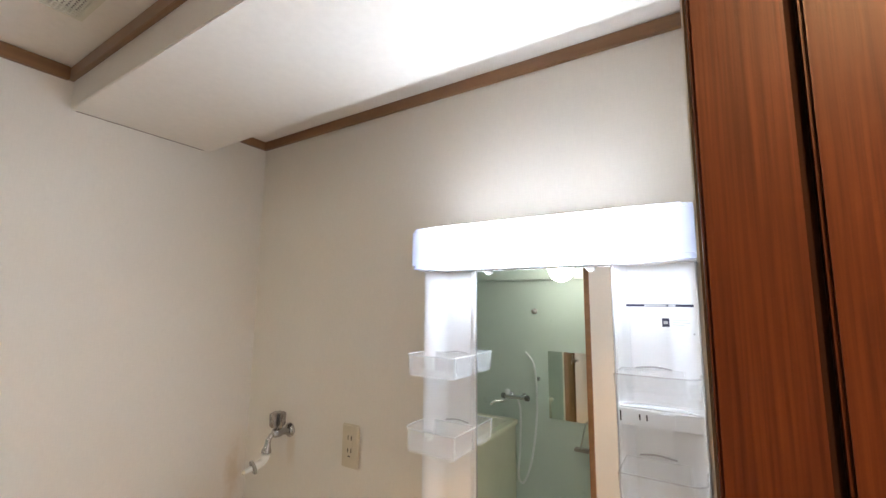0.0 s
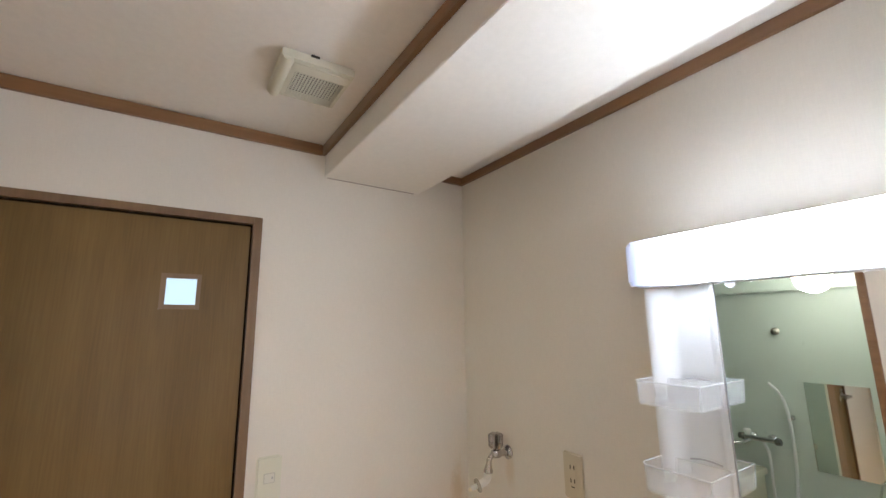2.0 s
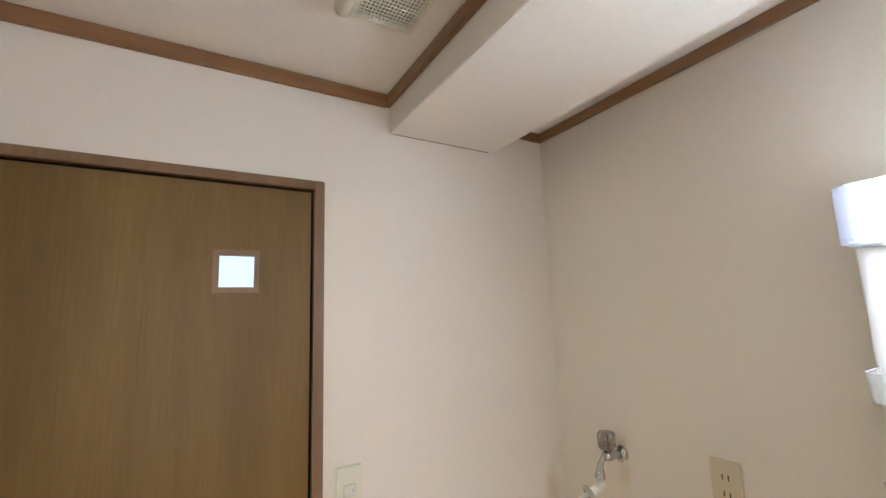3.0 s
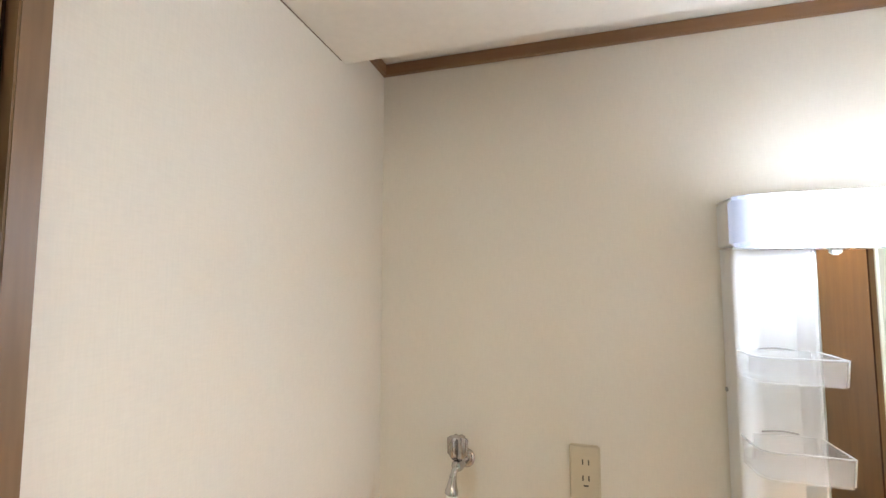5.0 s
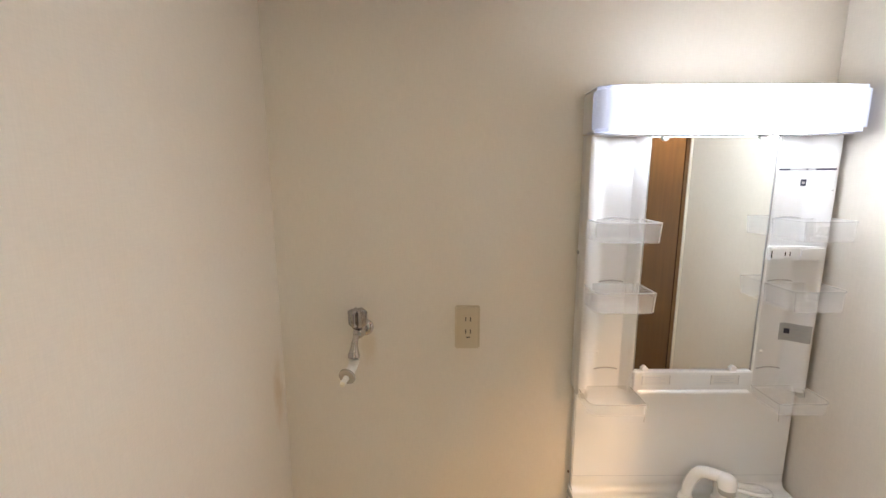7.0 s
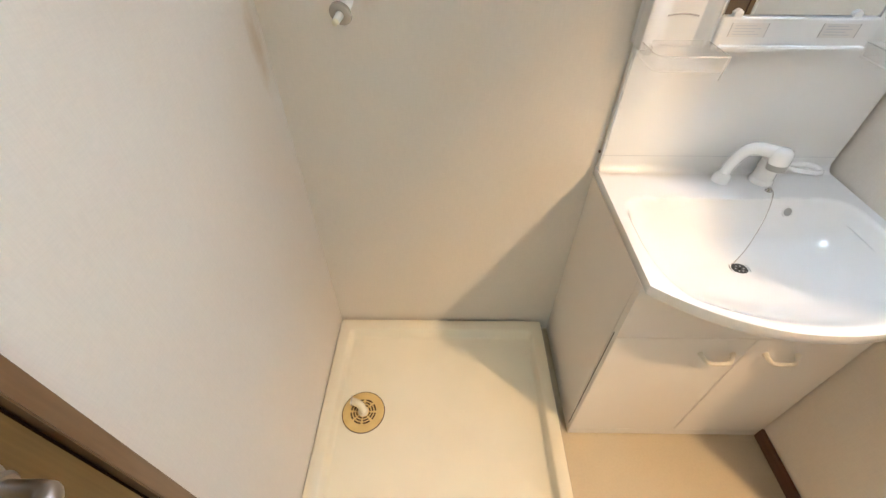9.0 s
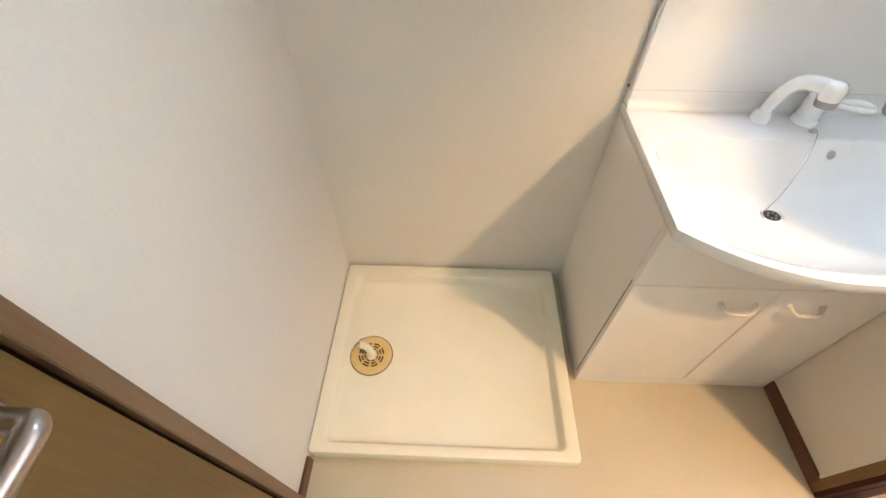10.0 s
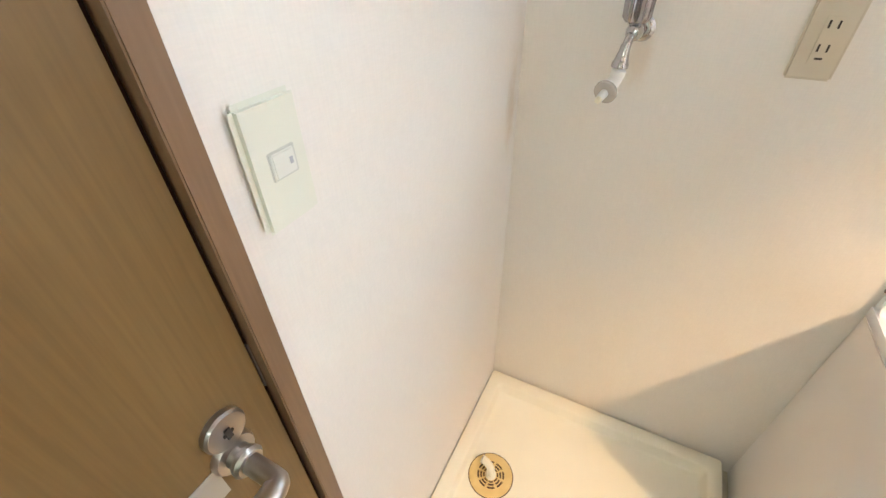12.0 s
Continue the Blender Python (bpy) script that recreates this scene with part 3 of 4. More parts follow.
part("cover", block((VX0, VY0, VZ, GX0, VY1, CEIL - 0.006), (GX1, VY0, VZ, VX1, VY1, CEIL - 0.006), (GX0, VY0, VZ, GX1, GY0, CEIL - 0.006),
                    (GX0, GY1, VZ, GX1, VY1, CEIL - 0.006)), VENT, vent)
part("cover_lip", block((VX0 + 0.003, VY0 + 0.03, VZ - 0.003, GX0 - 0.0005, VY1 - 0.006, VZ), (GX1 + 0.0005, VY0 + 0.03, VZ - 0.003, VX1 - 0.012, VY1 - 0.006, VZ),
                        (GX0 - 0.0005, GY1 + 0.0005, VZ - 0.003, GX1 + 0.0005, VY1 - 0.006, VZ), bevel=0.0012), VENT, vent)
roll = [(VX0 + 0.001, VY0 + 0.013, VZ + 0.001), (VX0 + 0.006, VY0 + 0.013, VZ), (VX1 - 0.006, VY0 + 0.013, VZ), (VX1 - 0.001, VY0 + 0.013, VZ + 0.001)]
part("pull_bar", tube(roll, [0.010, 0.013, 0.013, 0.010], 16), VENT, vent, "rounded ivory pull bar")
# dark sheet stands for the shade up the shaft
part("shaft", block((GX0, GY0, CEIL - 0.0075, GX1, GY1, CEIL - 0.0062)), GAP, vent, "dark vent shaft")
for k in range(15):
    y = GY0 + (GY1 - GY0) * (k + 0.5) / 15
    part("slat", block((GX0, y - 0.0011, VZ + 0.0005, GX1, y + 0.0011, VZ + 0.006)), VENT, vent)
for k in range(12):
    x = GX0 + (GX1 - GX0) * (k + 0.5) / 12
    part("crossbar", block((x - 0.0011, GY0, VZ - 0.0005, x + 0.0011, GY1, VZ + 0.0015)), VENT, vent)
part("latch", block((VX1 - 0.003, VY0 + 0.060, CEIL - 0.0062, VX1 + 0.002, VY0 + 0.078, CEIL - 0.001)), SLOT, vent, "dark latch slot")

# ---- washing machine tray ----
tray = thing("washing_machine_tray", (0.37, -0.32, 0), "cream glossy plastic washing machine tray on the floor", "washing machine tray")
TX1, TY0, TZ1 = 0.731, -0.635, 0.056
bm = bmesh.new()


def rounded(x0, y0, x1, y1, r, z, n=6):
    pts = []
    for cx, cy, a in ((x1 - r, y1 - r, 0), (x0 + r, y1 - r, 90), (x0 + r, y0 + r, 180), (x1 - r, y0 + r, 270)):
        for k in range(n + 1):
            t = radians(a + 90 * k / n)
            pts.append((cx + r * math.cos(t), cy + r * math.sin(t), z))
    return pts


def skin(bm, loops, close_first=False, close_last=True):
    rows = [[bm.verts.new(p) for p in lp] for lp in loops]
    n = len(rows[0])
    for a, b in zip(rows, rows[1:]):
        for k in range(n):
            bm.faces.new((a[k], a[(k + 1) % n], b[(k + 1) % n], b[k]))
    if close_first:
        bm.faces.new(rows[0][::-1])
    if close_last:
        bm.faces.new(rows[-1])
    return bm


E0 = 0.0015
TYB = -0.006
skin(bm, [rounded(E0, TY0, TX1, TYB, 0.010, 0.0), rounded(E0, TY0, TX1, TYB, 0.010, TZ1 - 0.006), rounded(E0 + 0.002, TY0 + 0.002, TX1 - 0.002, TYB - 0.002, 0.010, TZ1 - 0.0015),
          rounded(E0 + 0.006, TY0 + 0.006, TX1 - 0.006, TYB - 0.006, 0.012, TZ1), rounded(0.037, TY0 + 0.022, TX1 - 0.033, -0.044, 0.018, TZ1),
          rounded(0.041, TY0 + 0.026, TX1 - 0.037, -0.048, 0.018, TZ1 - 0.002), rounded(0.044, TY0 + 0.029, TX1 - 0.040, -0.051, 0.018, TZ1 - 0.006),
          rounded(0.051, TY0 + 0.037, TX1 - 0.047, -0.059, 0.018, 0.0275), rounded(0.054, TY0 + 0.040, TX1 - 0.050, -0.062, 0.018, 0.024),
          rounded(0.059, TY0 + 0.045, TX1 - 0.055, -0.067, 0.018, 0.0225)], close_first=True)
part("pan", bm, TRAY, tray, smooth=32)
DX, DY, DZ = 0.127, -0.340, 0.0225
drain = part("drain_cover", lathe((DX, DY, DZ - 0.001), (0, 0, 1), [(0, 0.0645), (0.0035, 0.0645), (0.005, 0.062), (0.0055, 0.046), (0.0045, 0.042), (0.0045, 0.001)], 48), DRAIN, tray,
             "yellowed round drain cover with curved slots")
part("seal_ring", lathe((DX, DY, DZ - 0.001), (0, 0, 1), [(0, 0.0672), (0.0016, 0.0672), (0.0017, 0.0648)], 48), DRAIN_DARK, tray, "dark ring round the drain cover")
for r0, r1 in ((0.0352, 0.0400), (0.0265, 0.0312), (0.0185, 0.0225)):
    for k in range(8):
        a = 2 * math.pi * k / 8
        part("slot", flat_ring((DX, DY), r0, r1, DZ + 0.0042, 5, a + 0.10, a + 0.68, bmesh.new(), 0.0015), DRAIN_DARK, drain)
elb = tube(smooth_path([(DX, DY, DZ + 0.003), (DX, DY + 0.001, DZ + 0.022), (DX - 0.008, DY + 0.008, DZ + 0.034), (DX - 0.026, DY + 0.016, DZ + 0.036), (DX - 0.036, DY + 0.018, DZ + 0.036)], 5),
           0.0115, 16)
lathe((DX, DY, DZ + 0.003), (0, 0, 1), [(0, 0.016), (0.006, 0.016), (0.008, 0.012)], bm=elb)
elbow = part("hose_elbow", elb, ELBOW, drain, "ivory plastic hose elbow")
part("wire_clip", tube(smooth_path([(DX - 0.030, DY + 0.030, DZ + 0.034), (DX - 0.034, DY + 0.017, DZ + 0.050), (DX - 0.034, DY + 0.006, DZ + 0.034), (DX - 0.033, DY + 0.016, DZ + 0.022), (DX - 0.034, DY + 0.03, DZ + 0.05)], 6), 0.0012, 6),
     NICKEL, elbow, "thin wire hose clip")

# ---- vanity cabinet ----
VX, VXE = 0.763, 1.342
cab = thing("vanity_cabinet", (1.05, -0.19, 0), "warm white vanity cabinet with two doors and curved handles", "cabinet")
part("side_panel", block((VX, -0.366, 0, VX + 0.016, -0.002, 0.690), bevel=0.001), LAMINATE, cab)
part("side_panel", block((VXE - 0.016, -0.366, 0, VXE, -0.002, 0.690), bevel=0.001), LAMINATE, cab)
part("back_panel", block((VX + 0.0165, -0.012, 0, VXE - 0.0165, -0.002, 0.60)), LAMINATE, cab)
part("bottom_panel", block((VX + 0.0165, -0.366, 0.02, VXE - 0.0165, -0.0125, 0.036)), LAMINATE, cab)
part("toe_board", block((VX, -0.3875, 0, VXE, -0.3665, 0.0355), bevel=0.001), LAMINATE, cab)
GAPX = 1.077
# dark sheet paints the shade in the recess behind the doors
part("recess_shade", block((VX + 0.001, -0.3718, 0.034, VXE - 0.001, -0.3690, 0.513)), SLOT, cab, "dark sheet as shade in the narrow recess behind the doors")
part("front_rail", block((VX + 0.0005, -0.3688, 0.034, VXE - 0.0005, -0.3663, 0.5178)), LAMINATE, cab)
# dark strip paints the seam's shade
part("seam_shade", block((GAPX - 0.0012, -0.3735, 0.037, GAPX + 0.0012, -0.3718, 0.515)), SLOT, cab, "thin dark strip as shade in the seam between the doors")
for x0, x1, hx in ((VX, GAPX - 0.0012, 1.012), (GAPX + 0.0012, VXE, 1.162)):
    d = part("door", block((x0, -0.388, 0.037, x1, -0.3725, 0.5174), bevel=0.0012), LAMINATE, cab)
    hp = [(hx - 0.037, -0.389, 0.459), (hx - 0.035, -0.396, 0.457), (hx - 0.030, -0.404, 0.453), (hx - 0.024, -0.408, 0.450), (hx - 0.012, -0.410, 0.449), (hx, -0.410, 0.449),
          (hx + 0.012, -0.410, 0.449), (hx + 0.024, -0.408, 0.450), (hx + 0.030, -0.404, 0.453), (hx + 0.035, -0.396, 0.457), (hx + 0.037, -0.389, 0.459)]
    hm = tube(smooth_path(hp, 3), 0.0050, 10)
    for s in (-1, 1):
        lathe((hx + s * 0.037, -0.388, 0.459), (0, -1, 0), [(0, 0.0070), (0.004, 0.0070), (0.007, 0.005)], 12, bm=hm)
    part("handle", hm, HANDLE_PLASTIC, d, "ivory curved bow handle")

# ---- washbasin ----
basin = thing("washbasin", (1.05, -0.25, 0.70), "glossy white one-piece washbasin with a bowed front on the cabinet", "sink")
BX0, BX1, BZ, CX = 0.762, 1.344, 0.717, 1.0505


def front(x):
    u = abs(x - CX) / (BX1 - CX)
    return -0.515 + 0.112 * u ** 2.2


def smin(a, b, k=0.03):
    h = max(k - abs(a - b), 0) / k
    return min(a, b) - h * h * k / 4


def basin_height(x, y):
    """Level rim with a soft lip, and a wide bowl that falls to the drain near the back."""
    s = smin(smin(x - 0.786, 1.314 - x, 0.05), smin(-0.137 - y, 0.42 * (y - front(x) - 0.016), 0.05), 0.06)
    z = BZ
    if s > 0:
        z -= 0.082 * (1 - math.exp(-(s / 0.029) ** 1.3))
        dd = math.hypot((x - 1.052) / 0.22, (y + 0.262) / 0.15)
        z -= 0.024 * min(1, s / 0.05) * max(0.0, 1 - 0.7 * dd)
    return z


NXB, NYB = 84, 64
bm = bmesh.new()
grid = []
for i in range(NXB + 1):
    u = i / NXB
    x = BX0 + (BX1 - BX0) * u
    col = []
    for j in range(NYB + 1):
        y = -0.0015 + (front(x) + 0.0015) * j / NYB
        col.append(bm.verts.new((x, y, basin_height(x, y))))
    grid.append(col)
for i in range(NXB):
    for j in range(NYB):
        bm.faces.new((grid[i][j], grid[i][j + 1], grid[i + 1][j + 1], grid[i + 1][j]))
edge_loop = [grid[0][j] for j in range(NYB + 1)] + [grid[i][NYB] for i in range(1, NXB + 1)] + [grid[NXB][j] for j in range(NYB - 1, -1, -1)] + [grid[i][0] for i in range(NXB - 1, 0, -1)]
prev = edge_loop
for inset, dz in ((0.0, 0.004), (0.0, 0.024), (0.004, 0.028), (0.05, 0.032)):
    ringv = []
    for v in edge_loop:
        c = Vector((CX, -0.2, 0))
        d = (c - Vector((v.co.x, v.co.y, 0)))
        d.normalize()
        ringv.append(bm.verts.new((v.co.x + d.x * inset, min(-0.0015, v.co.y + d.y * inset), BZ - dz)))
    n = len(edge_loop)
    for k in range(n):
        bm.faces.new((prev[k], prev[(k + 1) % n], ringv[(k + 1) % n], ringv[k]))
    prev = ringv
rim_edges = [e for e in bm.edges if len(e.link_faces) == 2 and e.verts[0] in set(edge_loop) and e.verts[1] in set(edge_loop) and e.calc_face_angle(0) > 1.0]
bmesh.ops.bevel(bm, geom=rim_edges, offset=0.0028, segments=3, affect="EDGES")
part("bowl", bm, CERAMIC, basin, smooth=50)
DPX, DPY = 1.052, -0.262
DPZ = basin_height(DPX, DPY)
part("drain_ring", lathe((DPX, DPY, DPZ - 0.003), (0, 0, 1), [(0, 0.0250), (0.004, 0.0250), (0.0052, 0.0225), (0.0042, 0.0182), (0.0035, 0.0178)], 32), CHROME, basin)
plug = part("drain_basket", lathe((DPX, DPY, DPZ - 0.0005), (0, 0, 1), [(0, 0.0176), (0.0022, 0.0176), (0.0026, 0.014), (0.0018, 0.004), (0.0052, 0.0035), (0.006, 0.001)], 32), RUBBER, basin, "black drain basket")
for k in range(6):
    a = 2 * math.pi * k / 6
    part("basket_hole", lathe((DPX + 0.009 * math.cos(a), DPY + 0.009 * math.sin(a), DPZ + 0.0012), (0, 0, 1), [(0, 0.0020), (0.0009, 0.0020)], 8), GREY, plug)
OX, OY = 1.180, -0.1505
part("overflow_ring", lathe((OX, OY + 0.001, 0.6900), (0, -0.87, 0.49), [(0, 0.0125), (0.003, 0.0125), (0.004, 0.0105), (0.003, 0.009)], 24), CERAMIC, basin)
part("overflow_hole", lathe((OX, OY + 0.001, 0.6900), (0, -0.87, 0.49), [(0, 0.0102), (0.0034, 0.0100)], 20), GREY, basin, "grey overflow hole")
chain = [Vector(p) for p in ((1.146, -0.105, BZ + 0.010), (1.143, -0.128, BZ + 0.004), (1.115, -0.175, 0.690), (1.075, -0.222, 0.646), (DPX - 0.006, DPY + 0.016, DPZ + 0.008), (DPX - 0.016, DPY + 0.010, DPZ + 0.005))]
cp = smooth_path(chain, 12)
cb = bmesh.new()
tube(cp, 0.0007, 5, bm=cb)
for p in cp:
    bmesh.ops.create_icosphere(cb, subdivisions=1, radius=0.0013, matrix=Matrix.Translation(p))
part("plug_chain", cb, NICKEL, basin, "thin ball chain of the plug")
part("chain_anchor", lathe((1.146, -0.105, BZ - 0.001), (0, 0, 1), [(0, 0.0075), (0.003, 0.0075), (0.008, 0.004), (0.012, 0.004), (0.013, 0.001)], 16), CHROME, basin)

top = [(VX + (VXE - VX) * k / 30, min(0.690, basin_height(VX + (VXE - VX) * k / 30, -0.376) - 0.007)) for k in range(31)]
bm = bmesh.new()
loops = [[bm.verts.new((x, y, z)) for x, z in [(VX, 0.518), (VXE, 0.518), *top[::-1]]] for y in (-0.386, -0.3665)]
bm.faces.new(loops[0])
bm.faces.new(loops[1][::-1])
for k in range(len(loops[0])):
    q = (k + 1) % len(loops[0])
    bm.faces.new((loops[0][k], loops[1][k], loops[1][q], loops[0][q]))
part("apron_panel", bm, LAMINATE, cab, smooth=None)

# ---- basin faucet ----
fau = thing("basin_faucet", (1.10, -0.06, BZ), "white single-lever basin faucet with a loop lever", "faucet")
part("spout_base", lathe((1.052, -0.062, BZ), (0, 0, 1), [(0, 0.0205), (0.012, 0.020), (0.020, 0.017), (0.024, 0.0135)]), CERAMIC, fau)
sp = smooth_path([(1.052, -0.062, BZ + 0.018), (1.055, -0.064, BZ + 0.048), (1.062, -0.069, BZ + 0.076), (1.071, -0.076, BZ + 0.094), (1.084, -0.087, BZ + 0.102), (1.100, -0.101, BZ + 0.104), (1.112, -0.113, BZ + 0.103)], 7)
part("spout", tube(sp, [0.0120 + 0.0045 * (i / len(sp)) for i in range(len(sp))], 18), CERAMIC, fau)
hd = lathe((1.112, -0.116, BZ + 0.121), (0.06, -0.10, -1), [(0, 0.003), (0.0015, 0.012), (0.006, 0.0185), (0.014, 0.0215), (0.028, 0.0215), (0.036, 0.0205)])
part("spray_head", hd, CERAMIC, fau)
part("aerator", lathe((1.114, -0.1195, BZ + 0.085), (0.06, -0.10, -1), [(0, 0.0206), (0.014, 0.0192), (0.015, 0.015), (0.0155, 0.002)]), GREY, fau, "grey aerator ring")
part("mixer_body", lathe((1.150, -0.062, BZ), (0, 0, 1), [(0, 0.0275), (0.008, 0.027), (0.012, 0.024), (0.034, 0.0235), (0.042, 0.025), (0.058, 0.0235), (0.066, 0.016), (0.069, 0.003)]), CERAMIC, fau)
lv = smooth_path([(1.155, -0.068, BZ + 0.058), (1.180, -0.082, BZ + 0.060), (1.218, -0.083, BZ + 0.058), (1.234, -0.092, BZ + 0.056), (1.235, -0.106, BZ + 0.056),
                  (1.222, -0.115, BZ + 0.057), (1.188, -0.112, BZ + 0.060), (1.162, -0.098, BZ + 0.060), (1.152, -0.078, BZ + 0.058)], 6)
part("loop_lever", tube(lv, 0.0058, 10), CERAMIC, fau)

# ---- backsplash and mirror cabinet ----
split = thing("backsplash", (1.05, -0.01, BZ), "white backsplash panel between washbasin and mirror cabinet", "backsplash")
part("panel", block((BX0 + 0.002, -0.020, BZ + 0.0005, BX1 - 0.004, -0.001, 1.016), bevel=0.003), CERAMIC, split)
cov = bmesh.new()
pts = [(-0.0205, BZ + 0.020), *[(-0.0205 - 0.018 * (1 - math.cos(radians(a))), BZ + 0.020 - 0.0185 * math.sin(radians(a))) for a in range(10, 91, 16)], (-0.0205, BZ + 0.0006)]
va = [[cov.verts.new((x, y, z)) for y, z in pts] for x in (BX0 + 0.003, BX1 - 0.005)]
for k in range(len(pts)):
    q = (k + 1) % len(pts)
    cov.faces.new((va[0][k], va[0][q], va[1][q], va[1][k]))
cov.faces.new(va[0])
cov.faces.new(va[1][::-1])
part("cove", cov, CERAMIC, split)
part("upper_joint", block((BX0 + 0.002, -0.0206, 0.758, BX1 - 0.004, -0.0196, 0.7588)), PALE_INK, split, "fine joint line")
for x, z in ((BX0 - 0.001, 0.762),):
    part("screw_cap", lathe((x, -0.008, z), (-1, 0, 0), [(0, 0.004), (0.003, 0.004), (0.004, 0.001)], 10), DARK_BASE, split, "small brown screw head")

mc = thing("mirror_cabinet", (1.05, -0.03, 1.017), "white plastic mirror cabinet with frosted shelves and a lit lamp", "mirror cabinet")
MX0, MX1, CW = 0.756, 1.330, 0.1385      # outer edges and width of the side columns


def hollow(d):
    """Front of a side column, d metres in from its outer edge: a shallow hollow."""
    u = min(1.0, max(0.0, (d - 0.004) / 0.050))
    v = min(1.0, max(0.0, (d - 0.112) / 0.022))
    return -0.056 + 0.031 * u * u * (3 - 2 * u) - 0.020 * v * v * (3 - 2 * v)


part("back_panel", block((MX0, -0.020, 1.0165, MX1, -0.001, 1.649), bevel=0.001), PLASTIC, mc)
for side in (0, 1):
    out = [(0.0, -0.0205), (0.0, -0.053), (0.0015, -0.0555), *[(0.004 + 0.1305 * k / 26, hollow(0.004 + 0.1305 * k / 26)) for k in range(27)],
           (0.1360, -0.0480), (CW, -0.0480), (CW, -0.0205)]
    out = [((MX0 + x) if not side else (MX1 - x), y) for x, y in out]
    colp = part("side_column", prism(out[::-1] if side else out, 1.0165, 1.648), PLASTIC, mc, smooth=30)
    c = MX0 + 0.078 if not side else MX1 - 0.078
    for z in (1.455, 1.300, 1.070):
        arc = [(c - 0.030 + 0.060 * k / 8, -0.0258, z + 0.004 * math.sin(math.pi * k / 8)) for k in range(9)]
        part("shelf_slot", tube(arc, 0.0018, 6), LINE, colp, "dark curved slot")
    pin = lathe((c - 0.004, -0.024, 1.60), (0, -1, 0), [(0, 0.003), (0.0025, 0.003), (0.003, 0.001)], 10)
    part("cover_cap", pin, PLASTIC, colp)
    pin = lathe((c - 0.022, -0.024, 1.115), (0, -1, 0), [(0, 0.0045), (0.003, 0.0045), (0.004, 0.002)], 12)
    part("cover_cap", pin, PLASTIC, colp)
for x in (MX0 - 0.001,):
    part("screw_cap", lathe((x, -0.012, 1.372), (-1, 0, 0), [(0, 0.0045), (0.003, 0.0045), (0.004, 0.001)], 12), GREY, mc, "small grey screw cap")
part("mirror", block((0.8975, -0.047, 1.078, 1.1885, -0.0205, 1.648), bevel=0.0008), MIRROR, mc, "rectangular silvered mirror glass", smooth=None)
for x in (0.8950, 1.1891):
    part("mirror_edge", block((x, -0.0485, 1.076, x + 0.0020, -0.0205, 1.648)), GREY, mc, "thin grey mirror edge")
for x, z in ((0.928, 1.645), (1.151, 1.645), (0.923, 1.079), (1.145, 1.079)):
    part("mirror_clip", block((x - 0.008, -0.0535, z - 0.006, x + 0.008, -0.0475, z + 0.006), (x - 0.004, -0.053, z - 0.009, x + 0.004, -0.0475, z + 0.009), bevel=0.0012), PLASTIC, mc)
ledge = part("ledge", block((0.8955, -0.057, 1.018, 1.1905, -0.0205, 1.0755), (0.905, -0.070, 1.018, 1.182, -0.0205, 1.028), bevel=0.002), PLASTIC, mc)
for x0, x1 in ((0.915, 0.985), (1.087, 1.157)):
    lab = part("notice", block((x0, -0.0578, 1.042, x1, -0.0569, 1.067)), PAPER, ledge, "white notice with fine grey print")
    for xb in (x0, x1 - 0.001):
        part("notice_border", block((xb, -0.0582, 1.042, xb + 0.001, -0.0577, 1.067)), LINE, lab)
    for k in range(4):
        part("print_bar", block((x0 + 0.008, -0.0582, 1.0465 + 0.005 * k, x1 - 0.012 - 0.010 * (k % 2), -0.0577, 1.0480 + 0.005 * k)), PALE_INK, lab)


def tray_rim(x0, x1, z, flip):
    r, y0, y1 = 0.022, -0.134, -0.040
    run = [(0, y1), (0, y0 + r), *[(r - r * math.cos(radians(a)), y0 + r - r * math.sin(radians(a))) for a in range(15, 90, 15)], (r, y0), (x1 - x0, y0), (x1 - x0, y1)]
    rim = tube([((x0 + x) if not flip else (x1 - x), y, z) for x, y in run], 0.0013, 6)
    xe = x1 if not flip else x0
    return tube([(xe, y0, z), (xe - (0.003 if not flip else -0.003), y0 + 0.0018, z - 0.043)], 0.0011, 6, bm=rim)


def shelf_tray(x0, x1, z0, z1, flip):
    """An open frosted tray: floor, low walls, one rounded outer end."""
    r = 0.022
    y0, y1 = -0.134, -0.040
    plan = [(0, y1), (0, y0 + r), *[(r - r * math.cos(radians(a)), y0 + r - r * math.sin(radians(a))) for a in range(15, 90, 15)], (r, y0), (x1 - x0, y0), (x1 - x0, y1)]
    plan = [((x0 + x) if not flip else (x1 - x), y) for x, y in plan]
    mid = Vector((sum(p[0] for p in plan) / len(plan), sum(p[1] for p in plan) / len(plan)))
    inner = [tuple(Vector(p) + (mid - Vector(p)).normalized() * 0.0035) for p in plan]
    bm = bmesh.new()
    lo = [(mid.x + (x - mid.x) * 0.95, mid.y + (y - mid.y) * 0.95) for x, y in plan]
    loops = [[(x, y, z0) for x, y in lo], [(x, y, z1) for x, y in plan], [(x, y, z1) for x, y in inner], [(mid.x + (x - mid.x) * 0.95, mid.y + (y - mid.y) * 0.95, z0 + 0.003) for x, y in inner]]
    return skin(bm, loops, close_first=True)


